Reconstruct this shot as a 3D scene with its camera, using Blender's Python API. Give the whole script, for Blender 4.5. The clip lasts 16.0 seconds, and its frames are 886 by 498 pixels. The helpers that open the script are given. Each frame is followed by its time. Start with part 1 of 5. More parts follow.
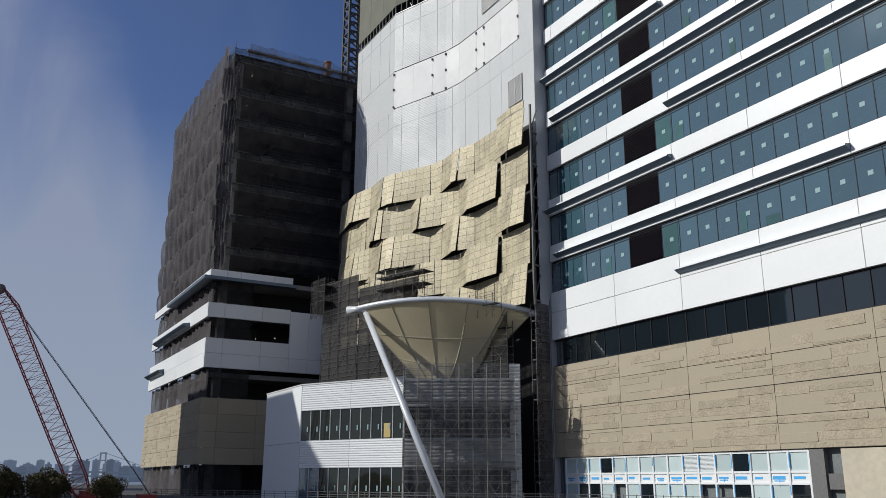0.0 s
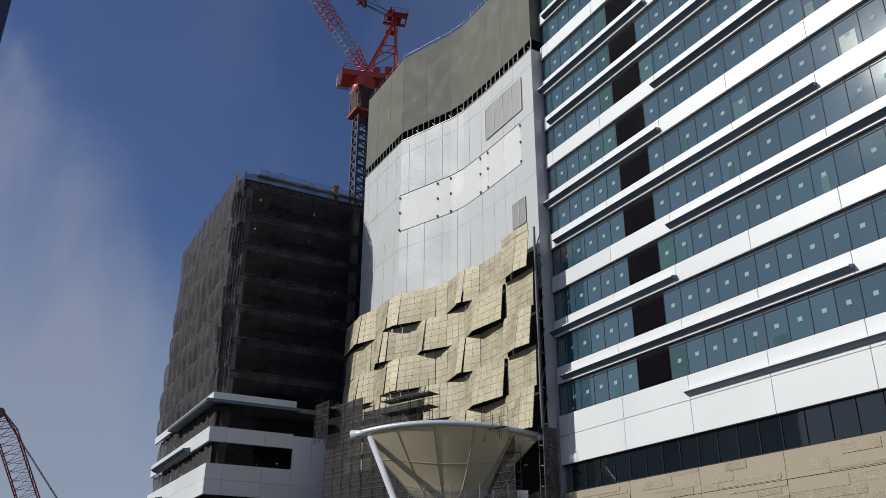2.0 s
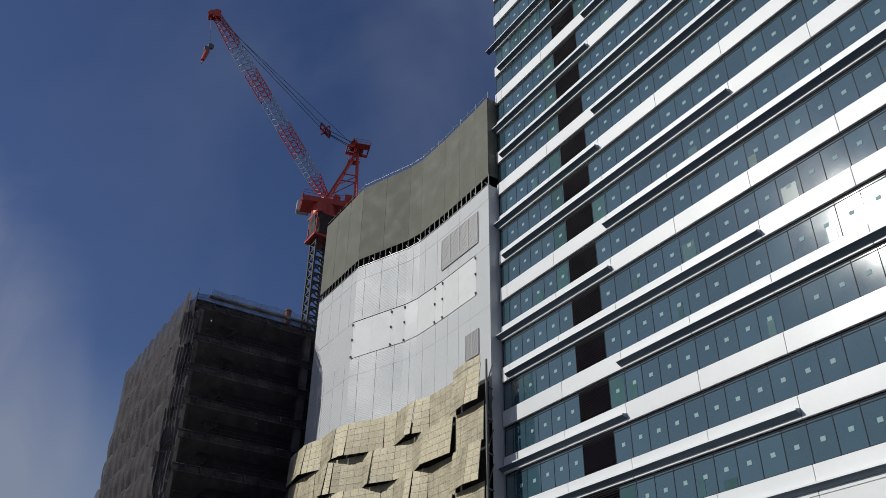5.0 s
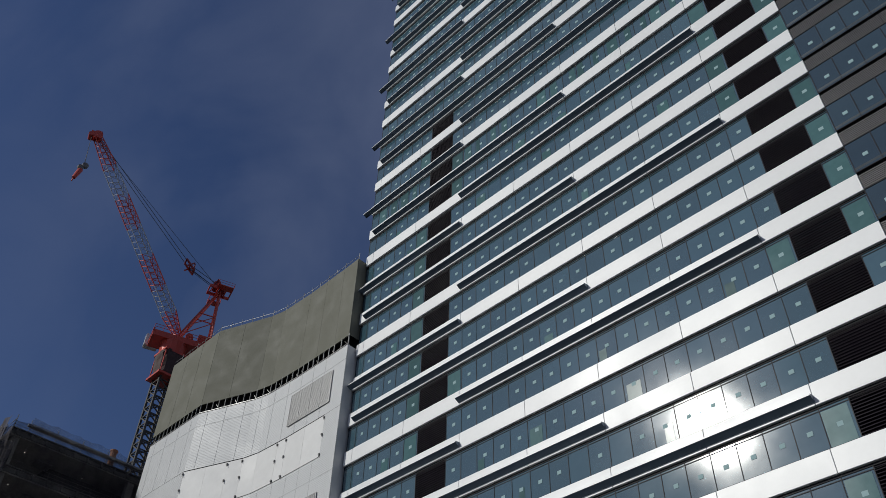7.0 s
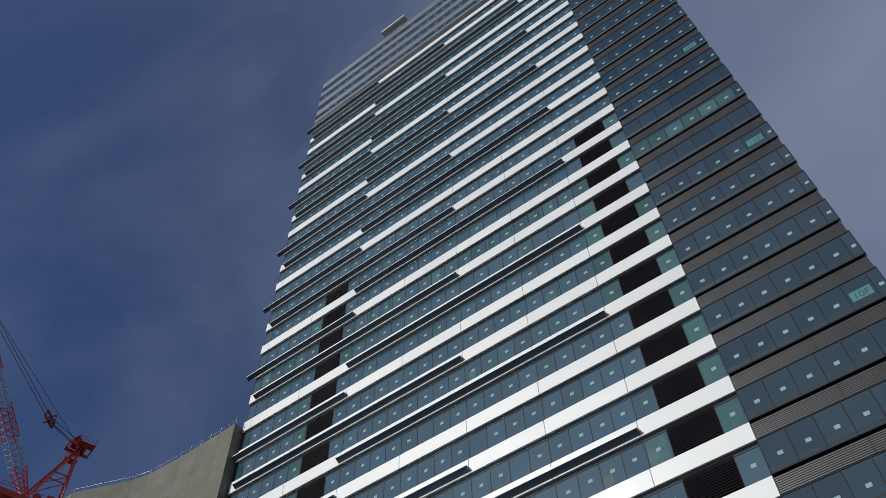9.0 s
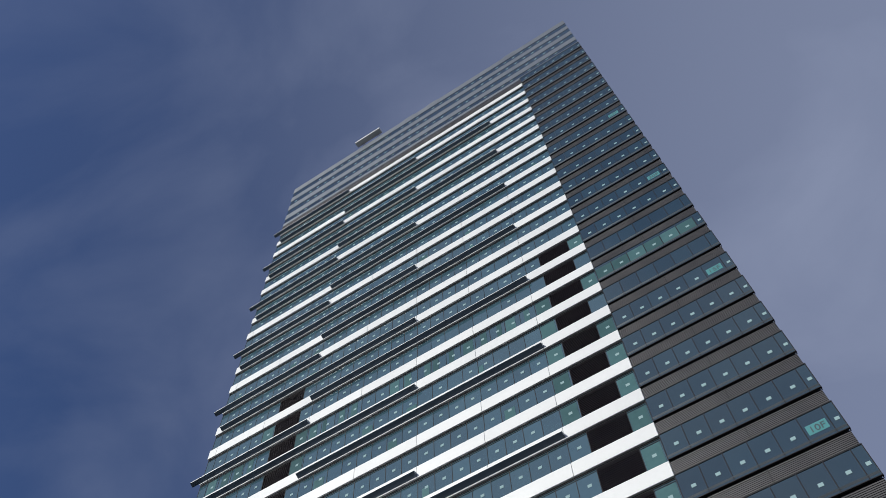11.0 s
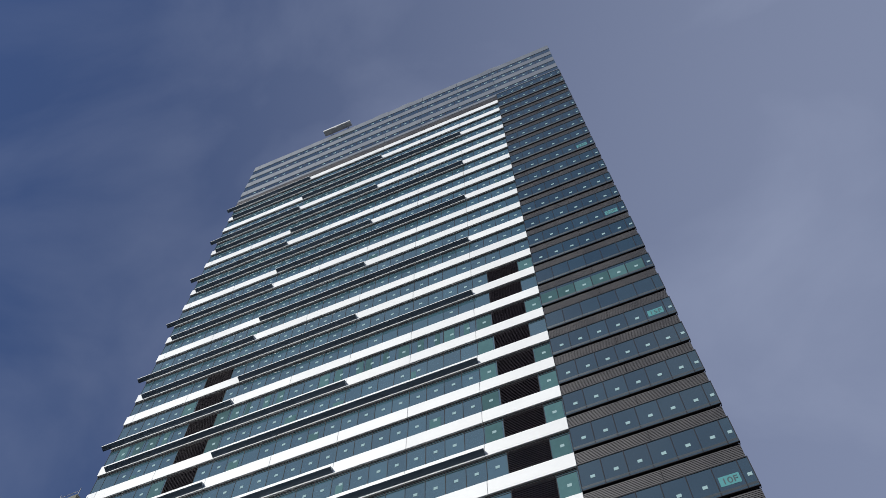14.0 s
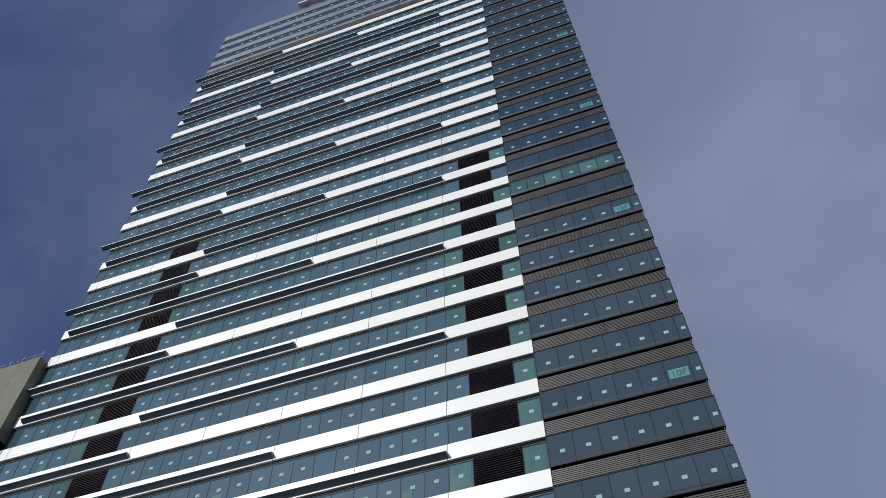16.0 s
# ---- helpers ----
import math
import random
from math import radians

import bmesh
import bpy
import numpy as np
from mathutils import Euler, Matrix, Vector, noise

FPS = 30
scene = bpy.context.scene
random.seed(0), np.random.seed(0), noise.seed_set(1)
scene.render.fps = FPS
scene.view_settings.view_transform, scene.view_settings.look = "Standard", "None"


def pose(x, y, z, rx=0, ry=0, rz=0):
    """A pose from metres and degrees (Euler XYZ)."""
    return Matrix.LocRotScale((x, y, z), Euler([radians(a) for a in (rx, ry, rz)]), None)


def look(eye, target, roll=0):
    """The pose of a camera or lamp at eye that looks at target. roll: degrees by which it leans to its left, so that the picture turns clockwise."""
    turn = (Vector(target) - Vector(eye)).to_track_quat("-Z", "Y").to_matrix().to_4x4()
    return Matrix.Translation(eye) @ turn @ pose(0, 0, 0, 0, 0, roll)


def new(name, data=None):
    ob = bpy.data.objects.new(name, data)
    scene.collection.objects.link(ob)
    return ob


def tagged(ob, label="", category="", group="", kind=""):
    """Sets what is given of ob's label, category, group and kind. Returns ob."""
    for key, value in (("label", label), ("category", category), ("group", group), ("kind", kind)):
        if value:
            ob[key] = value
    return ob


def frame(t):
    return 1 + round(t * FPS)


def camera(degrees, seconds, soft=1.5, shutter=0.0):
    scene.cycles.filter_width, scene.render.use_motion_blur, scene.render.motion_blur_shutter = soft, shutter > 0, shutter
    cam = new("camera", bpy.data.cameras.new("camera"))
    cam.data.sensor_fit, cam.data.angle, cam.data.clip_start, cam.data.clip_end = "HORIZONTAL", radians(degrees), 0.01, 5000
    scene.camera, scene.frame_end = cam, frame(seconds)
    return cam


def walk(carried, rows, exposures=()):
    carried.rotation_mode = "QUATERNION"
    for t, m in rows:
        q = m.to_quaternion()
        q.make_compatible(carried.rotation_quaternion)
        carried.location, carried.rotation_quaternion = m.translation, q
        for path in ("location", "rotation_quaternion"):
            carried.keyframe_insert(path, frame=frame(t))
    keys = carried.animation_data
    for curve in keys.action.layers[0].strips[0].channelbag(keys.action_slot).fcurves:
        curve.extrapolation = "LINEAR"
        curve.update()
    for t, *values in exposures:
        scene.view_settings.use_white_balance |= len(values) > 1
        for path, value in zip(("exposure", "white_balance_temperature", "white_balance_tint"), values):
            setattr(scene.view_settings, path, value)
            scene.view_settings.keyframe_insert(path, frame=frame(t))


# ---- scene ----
# World frame: x runs along the tower's front (to the right), y goes into the buildings, z is up.
EYE = (0.0, -45.0, 1.6)
ROWS = [
    (0.0, pose(*EYE, 105.419, -0.239, 60.687)),
    (0.5, pose(*EYE, 107.914, -0.217, 60.831)),
    (1.0, pose(*EYE, 110.144, -0.112, 60.939)),
    (1.5, pose(*EYE, 111.916, -0.218, 60.944)),
    (2.0, pose(*EYE, 113.618, -0.231, 61.078)),
    (2.5, pose(*EYE, 115.113, -0.379, 61.099)),
    (3.0, pose(*EYE, 116.477, -0.376, 61.044)),
    (3.2, pose(*EYE, 116.885, -0.395, 60.935)),
    (5.3, pose(*EYE, 123.772, -1.205, 55.939)),
    (5.5, pose(*EYE, 124.793, -1.478, 54.958)),
    (6.0, pose(*EYE, 127.829, -2.203, 51.914)),
    (6.5, pose(*EYE, 130.847, -2.204, 48.274)),
    (7.0, pose(*EYE, 133.610, -1.277, 45.131)),
    (7.5, pose(*EYE, 136.412, -0.105, 42.762)),
    (8.0, pose(*EYE, 139.184, 0.974, 40.790)),
    (8.5, pose(*EYE, 142.419, 1.385, 38.752)),
    (9.0, pose(*EYE, 145.281, 1.160, 36.692)),
    (9.5, pose(*EYE, 147.101, 1.195, 35.401)),
    (10.0, pose(*EYE, 149.203, 1.500, 34.970)),
    (10.2, pose(*EYE, 150.088, 1.621, 34.665)),
    (12.3, pose(*EYE, 154.292, 0.706, 27.995)),
    (12.5, pose(*EYE, 154.329, 0.601, 27.324)),
    (13.0, pose(*EYE, 154.498, 0.645, 26.249)),
    (13.5, pose(*EYE, 153.785, 0.553, 24.896)),
    (14.0, pose(*EYE, 152.908, 0.420, 23.170)),
    (14.5, pose(*EYE, 151.750, 0.270, 21.431)),
    (15.0, pose(*EYE, 149.715, 0.405, 20.240)),
    (15.5, pose(*EYE, 147.313, 0.751, 19.799)),
    (16.0, pose(*EYE, 145.137, 0.583, 19.377)),
]
cam = camera(55.25, 16.0, soft=0.8)
walk(cam, ROWS, exposures=[(0.0, 0.06), (2.0, -0.07), (3.0, -0.13), (5.5, -0.33), (6.5, -0.45), (7.5, -0.5), (8.5, -0.36), (10.2, -0.1), (12.3, 0.14), (14.5, 0.1), (16.0, 0.02)])

# ---- world and sun ----
SUN = Vector((-0.374, -0.776, 0.508)).normalized()
world = bpy.data.worlds.new("sky")
scene.world = world
world.use_nodes = True
wn, wl = world.node_tree.nodes, world.node_tree.links
wn.clear()
w_out = wn.new("ShaderNodeOutputWorld")
w_bg = wn.new("ShaderNodeBackground")
w_sky = wn.new("ShaderNodeTexSky")
w_sky.sky_type = "NISHITA"
w_sky.sun_disc = False
w_sky.sun_elevation = math.asin(SUN.z)
w_sky.sun_rotation = math.atan2(SUN.x, SUN.y)
w_sky.altitude = 50
w_sky.air_density, w_sky.dust_density, w_sky.ozone_density = 1.0, 0.6, 2.0
w_bg.inputs["Strength"].default_value = 0.067
# the blue a little deeper, then thin cirrus: soft streaks of pale blue-grey, thicker towards +x and towards the horizon
w_tint = wn.new("ShaderNodeMix")
w_tint.data_type, w_tint.blend_type = "RGBA", "MULTIPLY"
w_tint.inputs["Factor"].default_value = 1.0
w_tint.inputs["B"].default_value = (0.71, 0.80, 1.10, 1)
w_co = wn.new("ShaderNodeTexCoord")
w_map = wn.new("ShaderNodeMapping")
w_map.inputs["Scale"].default_value = (1.0, 1.5, 1.1)
w_map.inputs["Rotation"].default_value = (0.3, 0.5, 0.4)
w_no = wn.new("ShaderNodeTexNoise")
w_no.inputs["Scale"].default_value = 3.0
w_no.inputs["Detail"].default_value = 7
w_no.inputs["Roughness"].default_value = 0.5
w_no.inputs["Distortion"].default_value = 0.4
w_ramp = wn.new("ShaderNodeMapRange")
w_ramp.inputs["From Min"].default_value, w_ramp.inputs["From Max"].default_value = 0.46, 0.66
w_ramp.inputs["To Min"].default_value, w_ramp.inputs["To Max"].default_value = 0.0, 0.2
w_dot = wn.new("ShaderNodeVectorMath")
w_dot.operation = "DOT_PRODUCT"
w_dot.inputs[1].default_value = (0.6, 0.45, 0.35)
w_veil = wn.new("ShaderNodeMapRange")
w_veil.inputs["From Min"].default_value, w_veil.inputs["From Max"].default_value = -0.03, 0.8
w_veil.inputs["To Min"].default_value, w_veil.inputs["To Max"].default_value = 0.0, 0.86
w_veil.interpolation_type = "SMOOTHSTEP"
w_sep = wn.new("ShaderNodeSeparateXYZ")
w_low = wn.new("ShaderNodeMapRange")
w_low.inputs["From Min"].default_value, w_low.inputs["From Max"].default_value = 0.40, -0.02
w_low.inputs["To Min"].default_value, w_low.inputs["To Max"].default_value = 0.0, 0.9
w_low.interpolation_type = "SMOOTHSTEP"
w_add, w_add2 = wn.new("ShaderNodeMath"), wn.new("ShaderNodeMath")
w_add.operation = w_add2.operation = "ADD"
w_add2.use_clamp = True
w_mix = wn.new("ShaderNodeMix")
w_mix.data_type = "RGBA"
w_mix.inputs["B"].default_value = (3.42, 4.0, 5.85, 1)
wl.new(w_co.outputs["Generated"], w_map.inputs["Vector"])
wl.new(w_co.outputs["Generated"], w_dot.inputs[0])
wl.new(w_co.outputs["Generated"], w_sep.inputs["Vector"])
wl.new(w_sep.outputs["Z"], w_low.inputs["Value"])
wl.new(w_dot.outputs["Value"], w_veil.inputs["Value"])
wl.new(w_map.outputs["Vector"], w_no.inputs["Vector"])
wl.new(w_no.outputs["Fac"], w_ramp.inputs["Value"])
w_thin = wn.new("ShaderNodeMapRange")
w_thin.inputs["From Min"].default_value, w_thin.inputs["From Max"].default_value = -0.32, 0.0
w_thin.inputs["To Min"].default_value, w_thin.inputs["To Max"].default_value = 0.1, 1.0
w_cir = wn.new("ShaderNodeMath")
w_cir.operation = "MULTIPLY"
wl.new(w_dot.outputs["Value"], w_thin.inputs["Value"])
wl.new(w_thin.outputs["Result"], w_cir.inputs[0])
wl.new(w_ramp.outputs["Result"], w_cir.inputs[1])
wl.new(w_cir.outputs[0], w_add.inputs[0])
wl.new(w_veil.outputs["Result"], w_add.inputs[1])
wl.new(w_add.outputs[0], w_add2.inputs[0])
wl.new(w_low.outputs["Result"], w_add2.inputs[1])
# a bank of thin cloud low over the bay, its edge frayed by the same noise
w_dot2 = wn.new("ShaderNodeVectorMath")
w_dot2.operation = "DOT_PRODUCT"
w_dot2.inputs[1].default_value = (-0.258, -0.850, -0.460)
w_fray = wn.new("ShaderNodeMath")
w_fray.operation = "MULTIPLY_ADD"
w_fray.inputs[1].default_value = 0.35
w_bank = wn.new("ShaderNodeMapRange")
w_bank.inputs["From Min"].default_value, w_bank.inputs["From Max"].default_value = 0.15, 0.27
w_bank.inputs["To Min"].default_value, w_bank.inputs["To Max"].default_value = 0.0, 0.8
w_bank.interpolation_type = "SMOOTHSTEP"
w_add3 = wn.new("ShaderNodeMath")
w_add3.operation, w_add3.use_clamp = "ADD", True
wl.new(w_co.outputs["Generated"], w_dot2.inputs[0])
wl.new(w_no.outputs["Fac"], w_fray.inputs[0])
wl.new(w_dot2.outputs["Value"], w_fray.inputs[2])
wl.new(w_fray.outputs[0], w_bank.inputs["Value"])
wl.new(w_add2.outputs[0], w_add3.inputs[0])
w_map2 = wn.new("ShaderNodeMapping")
w_map2.inputs["Scale"].default_value = (2.5, 6.0, 1.6)
w_map2.inputs["Rotation"].default_value = (0.5, 0.2, 0.9)
w_wisp = wn.new("ShaderNodeTexNoise")
w_wisp.inputs["Scale"].default_value, w_wisp.inputs["Detail"].default_value = 1.6, 6
w_wisp.inputs["Distortion"].default_value = 0.6
w_wr = wn.new("ShaderNodeMapRange")
w_wr.inputs["From Min"].default_value, w_wr.inputs["From Max"].default_value = 0.35, 0.65
w_wr.inputs["To Min"].default_value, w_wr.inputs["To Max"].default_value = 0.6, 1.35
w_bw = wn.new("ShaderNodeMath")
w_bw.operation = "MULTIPLY"
wl.new(w_co.outputs["Generated"], w_map2.inputs["Vector"])
wl.new(w_map2.outputs["Vector"], w_wisp.inputs["Vector"])
wl.new(w_wisp.outputs["Fac"], w_wr.inputs["Value"])
wl.new(w_wr.outputs["Result"], w_bw.inputs[0])
wl.new(w_bank.outputs["Result"], w_bw.inputs[1])
wl.new(w_bw.outputs[0], w_add3.inputs[1])
wl.new(w_add3.outputs[0], w_mix.inputs["Factor"])
wl.new(w_sky.outputs["Color"], w_tint.inputs["A"])
wl.new(w_tint.outputs["Result"], w_mix.inputs["A"])
# pale haze close to the horizon
w_pale = wn.new("ShaderNodeMapRange")
w_pale.inputs["From Min"].default_value, w_pale.inputs["From Max"].default_value = 0.40, -0.02
w_pale.inputs["To Min"].default_value, w_pale.inputs["To Max"].default_value = 0.0, 0.8
w_mix2 = wn.new("ShaderNodeMix")
w_mix2.data_type = "RGBA"
w_mix2.inputs["B"].default_value = (4.5, 5.5, 6.7, 1)
wl.new(w_sep.outputs["Z"], w_pale.inputs["Value"])
wl.new(w_pale.outputs["Result"], w_mix2.inputs["Factor"])
wl.new(w_mix.outputs["Result"], w_mix2.inputs["A"])
wl.new(w_mix2.outputs["Result"], w_bg.inputs["Color"])
wl.new(w_bg.outputs["Background"], w_out.inputs["Surface"])

sun_data = bpy.data.lights.new("sun", "SUN")
sun_data.energy, sun_data.angle, sun_data.color = 3.45, radians(0.5), (0.98, 0.97, 0.91)
sun = new("sun", sun_data)
sun.matrix_world = look(SUN * 400, (0, 0, 0))


# ---- materials ----
def mat(name, color, rough=0.6, metal=0.0, vary=0.12, scale=0.4, fine=6.0, bump=0.0, ior=1.5, per_piece=0.0, tint=None):
    """A painted, stone or metal surface: base colour with large blotches, fine grain, and piece-to-piece change."""
    m = bpy.data.materials.new(name)
    m.use_nodes = True
    n, l = m.node_tree.nodes, m.node_tree.links
    b = n["Principled BSDF"]
    b.inputs["Metallic"].default_value, b.inputs["IOR"].default_value = metal, ior
    co = n.new("ShaderNodeTexCoord")
    big, small = n.new("ShaderNodeTexNoise"), n.new("ShaderNodeTexNoise")
    big.inputs["Scale"].default_value, big.inputs["Detail"].default_value = scale, 4
    small.inputs["Scale"].default_value, small.inputs["Detail"].default_value = fine, 3
    geo = n.new("ShaderNodeNewGeometry")
    l.new(geo.outputs["Position"], big.inputs["Vector"])
    l.new(geo.outputs["Position"], small.inputs["Vector"])
    add = n.new("ShaderNodeMath")
    add.operation = "ADD"
    l.new(big.outputs["Fac"], add.inputs[0])
    l.new(small.outputs["Fac"], add.inputs[1])
    rng = n.new("ShaderNodeMapRange")
    rng.inputs["From Min"].default_value, rng.inputs["From Max"].default_value = 0.6, 1.4
    rng.inputs["To Min"].default_value, rng.inputs["To Max"].default_value = 1 - vary, 1 + vary
    l.new(add.outputs[0], rng.inputs["Value"])
    fac = rng.outputs["Result"]
    if per_piece:
        oi = n.new("ShaderNodeObjectInfo")
        ad = n.new("ShaderNodeMath")
        ad.operation = "ADD"
        fr = n.new("ShaderNodeMath")
        fr.operation = "FRACT"
        l.new(oi.outputs["Random"], ad.inputs[0])
        l.new(geo.outputs["Random Per Island"], ad.inputs[1])
        l.new(ad.outputs[0], fr.inputs[0])
        r2 = n.new("ShaderNodeMapRange")
        r2.inputs["To Min"].default_value, r2.inputs["To Max"].default_value = 1 - per_piece, 1 + per_piece
        l.new(fr.outputs[0], r2.inputs["Value"])
        mu = n.new("ShaderNodeMath")
        mu.operation = "MULTIPLY"
        l.new(fac, mu.inputs[0])
        l.new(r2.outputs["Result"], mu.inputs[1])
        fac = mu.outputs[0]
    vm = n.new("ShaderNodeVectorMath")
    vm.operation = "SCALE"
    vm.inputs[0].default_value = color
    l.new(fac, vm.inputs["Scale"])
    l.new(vm.outputs["Vector"], b.inputs["Base Color"])
    rr = n.new("ShaderNodeMapRange")
    rr.inputs["From Min"].default_value, rr.inputs["From Max"].default_value = 0.3, 0.7
    rr.inputs["To Min"].default_value, rr.inputs["To Max"].default_value = rough * 0.85, min(1, rough * 1.15)
    l.new(big.outputs["Fac"], rr.inputs["Value"])
    l.new(rr.outputs["Result"], b.inputs["Roughness"])
    if bump:
        bp = n.new("ShaderNodeBump")
        bp.inputs["Strength"].default_value, bp.inputs["Distance"].default_value = min(1.0, bump * 10), bump
        l.new(small.outputs["Fac"], bp.inputs["Height"])
        l.new(bp.outputs["Normal"], b.inputs["Normal"])
    return m


def glass(name, tint, ior=2.2, transmit=0.5, rough=0.03, vary=0.25):
    """Coated facade glass: tinted, partly see-through, with a strong mirror coat, each pane a little different."""
    m = mat(name, tint, rough, 0.0, 0.06, 0.3, 2.0, 0.0, ior, vary)
    b = m.node_tree.nodes["Principled BSDF"]
    b.inputs["Transmission Weight"].default_value = transmit
    return m


def netting(name, color, cover=0.6, scale=10.0):
    """Fine dust-sheet netting: threads with gaps too small to see, thicker and thinner in folds."""
    m = mat(name, color, 0.9, 0, 0.25, 0.35, 5.0)
    n, l = m.node_tree.nodes, m.node_tree.links
    b, out = n["Principled BSDF"], n["Material Output"]
    tr = n.new("ShaderNodeBsdfTransparent")
    mx = n.new("ShaderNodeMixShader")
    geo = n.new("ShaderNodeNewGeometry")
    no = n.new("ShaderNodeTexNoise")
    no.inputs["Scale"].default_value, no.inputs["Detail"].default_value = 0.5, 6
    l.new(geo.outputs["Position"], no.inputs["Vector"])
    r = n.new("ShaderNodeMapRange")
    r.inputs["From Min"].default_value, r.inputs["From Max"].default_value = 0.3, 0.7
    r.inputs["To Min"].default_value, r.inputs["To Max"].default_value = max(0, cover - 0.2), min(1, cover + 0.2)
    l.new(no.outputs["Fac"], r.inputs["Value"])
    l.new(r.outputs["Result"], mx.inputs["Fac"])
    l.new(tr.outputs["BSDF"], mx.inputs[1])
    l.new(b.outputs["BSDF"], mx.inputs[2])
    l.new(mx.outputs["Shader"], out.inputs["Surface"])
    return m


def membrane(name, color):
    """Thin coated fabric that lets part of the sunlight through."""
    m = mat(name, color, 0.6, 0, 0.06, 0.3, 2.0)
    n, l = m.node_tree.nodes, m.node_tree.links
    tl = n.new("ShaderNodeBsdfTranslucent")
    tl.inputs["Color"].default_value = (*color, 1)
    mx = n.new("ShaderNodeMixShader")
    mx.inputs["Fac"].default_value = 0.3
    l.new(n["Principled BSDF"].outputs["BSDF"], mx.inputs[1])
    l.new(tl.outputs["BSDF"], mx.inputs[2])
    l.new(mx.outputs["Shader"], n["Material Output"].inputs["Surface"])
    return m


M_WHITE = mat("white_panel_paint", (0.785, 0.795, 0.80), 0.40, 0.0, 0.03, 0.15, 3.0, per_piece=0.03)
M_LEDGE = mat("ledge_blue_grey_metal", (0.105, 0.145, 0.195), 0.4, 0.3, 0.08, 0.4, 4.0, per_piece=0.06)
# dark metal, taken near black to hold the deep shade between the slats
M_LOUVRE = mat("louvre_shaded_metal", (0.019, 0.014, 0.023), 0.6, 0.0, 0.1)
M_FRAME = mat("window_frame_bronze", (0.024, 0.024, 0.029), 0.5, 0.0, 0.1)
M_GLASS = glass("tower_glass", (0.060, 0.130, 0.170), 2.4, 0.2, 0.055, 0.14)
# bay panes: the tower's glass tinted darker for the dark sky they mirror
M_GLASS2 = glass("bay_glass", (0.030, 0.062, 0.082), 2.2, 0.2, 0.045, 0.14)
M_CROWNGLASS = glass("crown_glass", (0.04, 0.065, 0.09), 2.1, 0.1, 0.05, 0.12)
M_ROOMGLASS = glass("annex_clear_glass", (0.03, 0.034, 0.026), 1.6, 0.3)
M_DARKGLASS = glass("podium_dark_glass", (0.014, 0.022, 0.028), 1.9, 0.35)
M_STICKER = mat("paper_sticker", (0.30, 0.43, 0.45), 0.7, 0, 0.05)
M_STICKER2 = mat("teal_floor_sign_paper", (0.09, 0.27, 0.29), 0.7, 0, 0.05)
M_INSIDE = mat("raw_interior", (0.16, 0.18, 0.18), 0.8, 0, 0.3, 0.5)
M_SLAT = mat("grey_brown_slat", (0.072, 0.069, 0.073), 0.45, 0.3, 0.08)
M_CROWN = mat("crown_grey_metal", (0.135, 0.152, 0.182), 0.5, 0.2, 0.08, 0.3)
M_STONE = mat("beige_stone", (0.385, 0.33, 0.243), 0.8, 0, 0.10, 0.5, 9.0, 0.02, per_piece=0.05)
M_STONE_R = mat("beige_split_stone", (0.385, 0.325, 0.24), 0.9, 0, 0.26, 1.2, 7.0, 0.075, per_piece=0.06)
M_STONE_P = mat("pale_travertine", (0.52, 0.46, 0.36), 0.7, 0, 0.12, 0.8, 3.0, per_piece=0.05)
M_SILVER = mat("silver_corrugated_sheet", (0.55, 0.56, 0.57), 0.55, 0.05, 0.04, 0.2, 3.0)
M_SILVERFLAT = mat("silver_flat_sheet", (0.68, 0.68, 0.675), 0.6, 0.0, 0.06, 0.25, 1.2, per_piece=0.03)
M_MAST = mat("dark_mast_steel", (0.055, 0.052, 0.05), 0.6, 0.1, 0.15)
M_JOINT = mat("sheet_joint_grey", (0.40, 0.41, 0.42), 0.6, 0.1, 0.05)
M_GRILLE = mat("grille_grey", (0.37, 0.37, 0.37), 0.5, 0.3, 0.08)
M_MESH = mat("olive_grey_sheeting", (0.155, 0.155, 0.125), 0.85, 0.0, 0.07, 0.5, 6.0, per_piece=0.015)
M_GOLD = mat("pale_gold_panel", (0.42, 0.37, 0.26), 0.6, 0.25, 0.44, 0.6, 5.5, 0.05, per_piece=0.06)
# near-black fill for unlit depth: the darkness is put into the colour
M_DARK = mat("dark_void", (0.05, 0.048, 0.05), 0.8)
M_CONC = mat("raw_concrete", (0.28, 0.27, 0.26), 0.85, 0, 0.2, 0.6, 4.0)
M_STEEL = mat("primed_steel_grey", (0.15, 0.147, 0.145), 0.6, 0.2, 0.2, 0.5)
M_SCAF = mat("scaffold_tube", (0.20, 0.20, 0.20), 0.45, 0.6, 0.15)
M_NET = netting("grey_dust_net", (0.088, 0.081, 0.085), 0.8)
M_NETS = netting("thick_dust_net", (0.10, 0.093, 0.088), 0.9)
M_NET2 = netting("black_scaffold_net", (0.04, 0.038, 0.038), 0.6)
# paler than the other nets: the sun on it is put into its grey
M_NET3 = netting("sunlit_see_through_net", (0.2, 0.195, 0.19), 0.42)
M_NETV = netting("thin_dark_veil_net", (0.030, 0.027, 0.033), 0.45)
M_NETF = netting("thin_fence_net", (0.16, 0.16, 0.17), 0.28)
M_NET4 = netting("close_black_net", (0.052, 0.049, 0.049), 1.08)
M_SCAF3 = mat("dull_dark_tube", (0.065, 0.062, 0.06), 0.6, 0.2, 0.2)
M_SCAF2 = mat("bright_galvanised_tube", (0.24, 0.235, 0.23), 0.5, 0.3, 0.2)
M_RED = mat("crane_red_paint", (0.50, 0.06, 0.04), 0.4, 0.1, 0.12, 0.6)
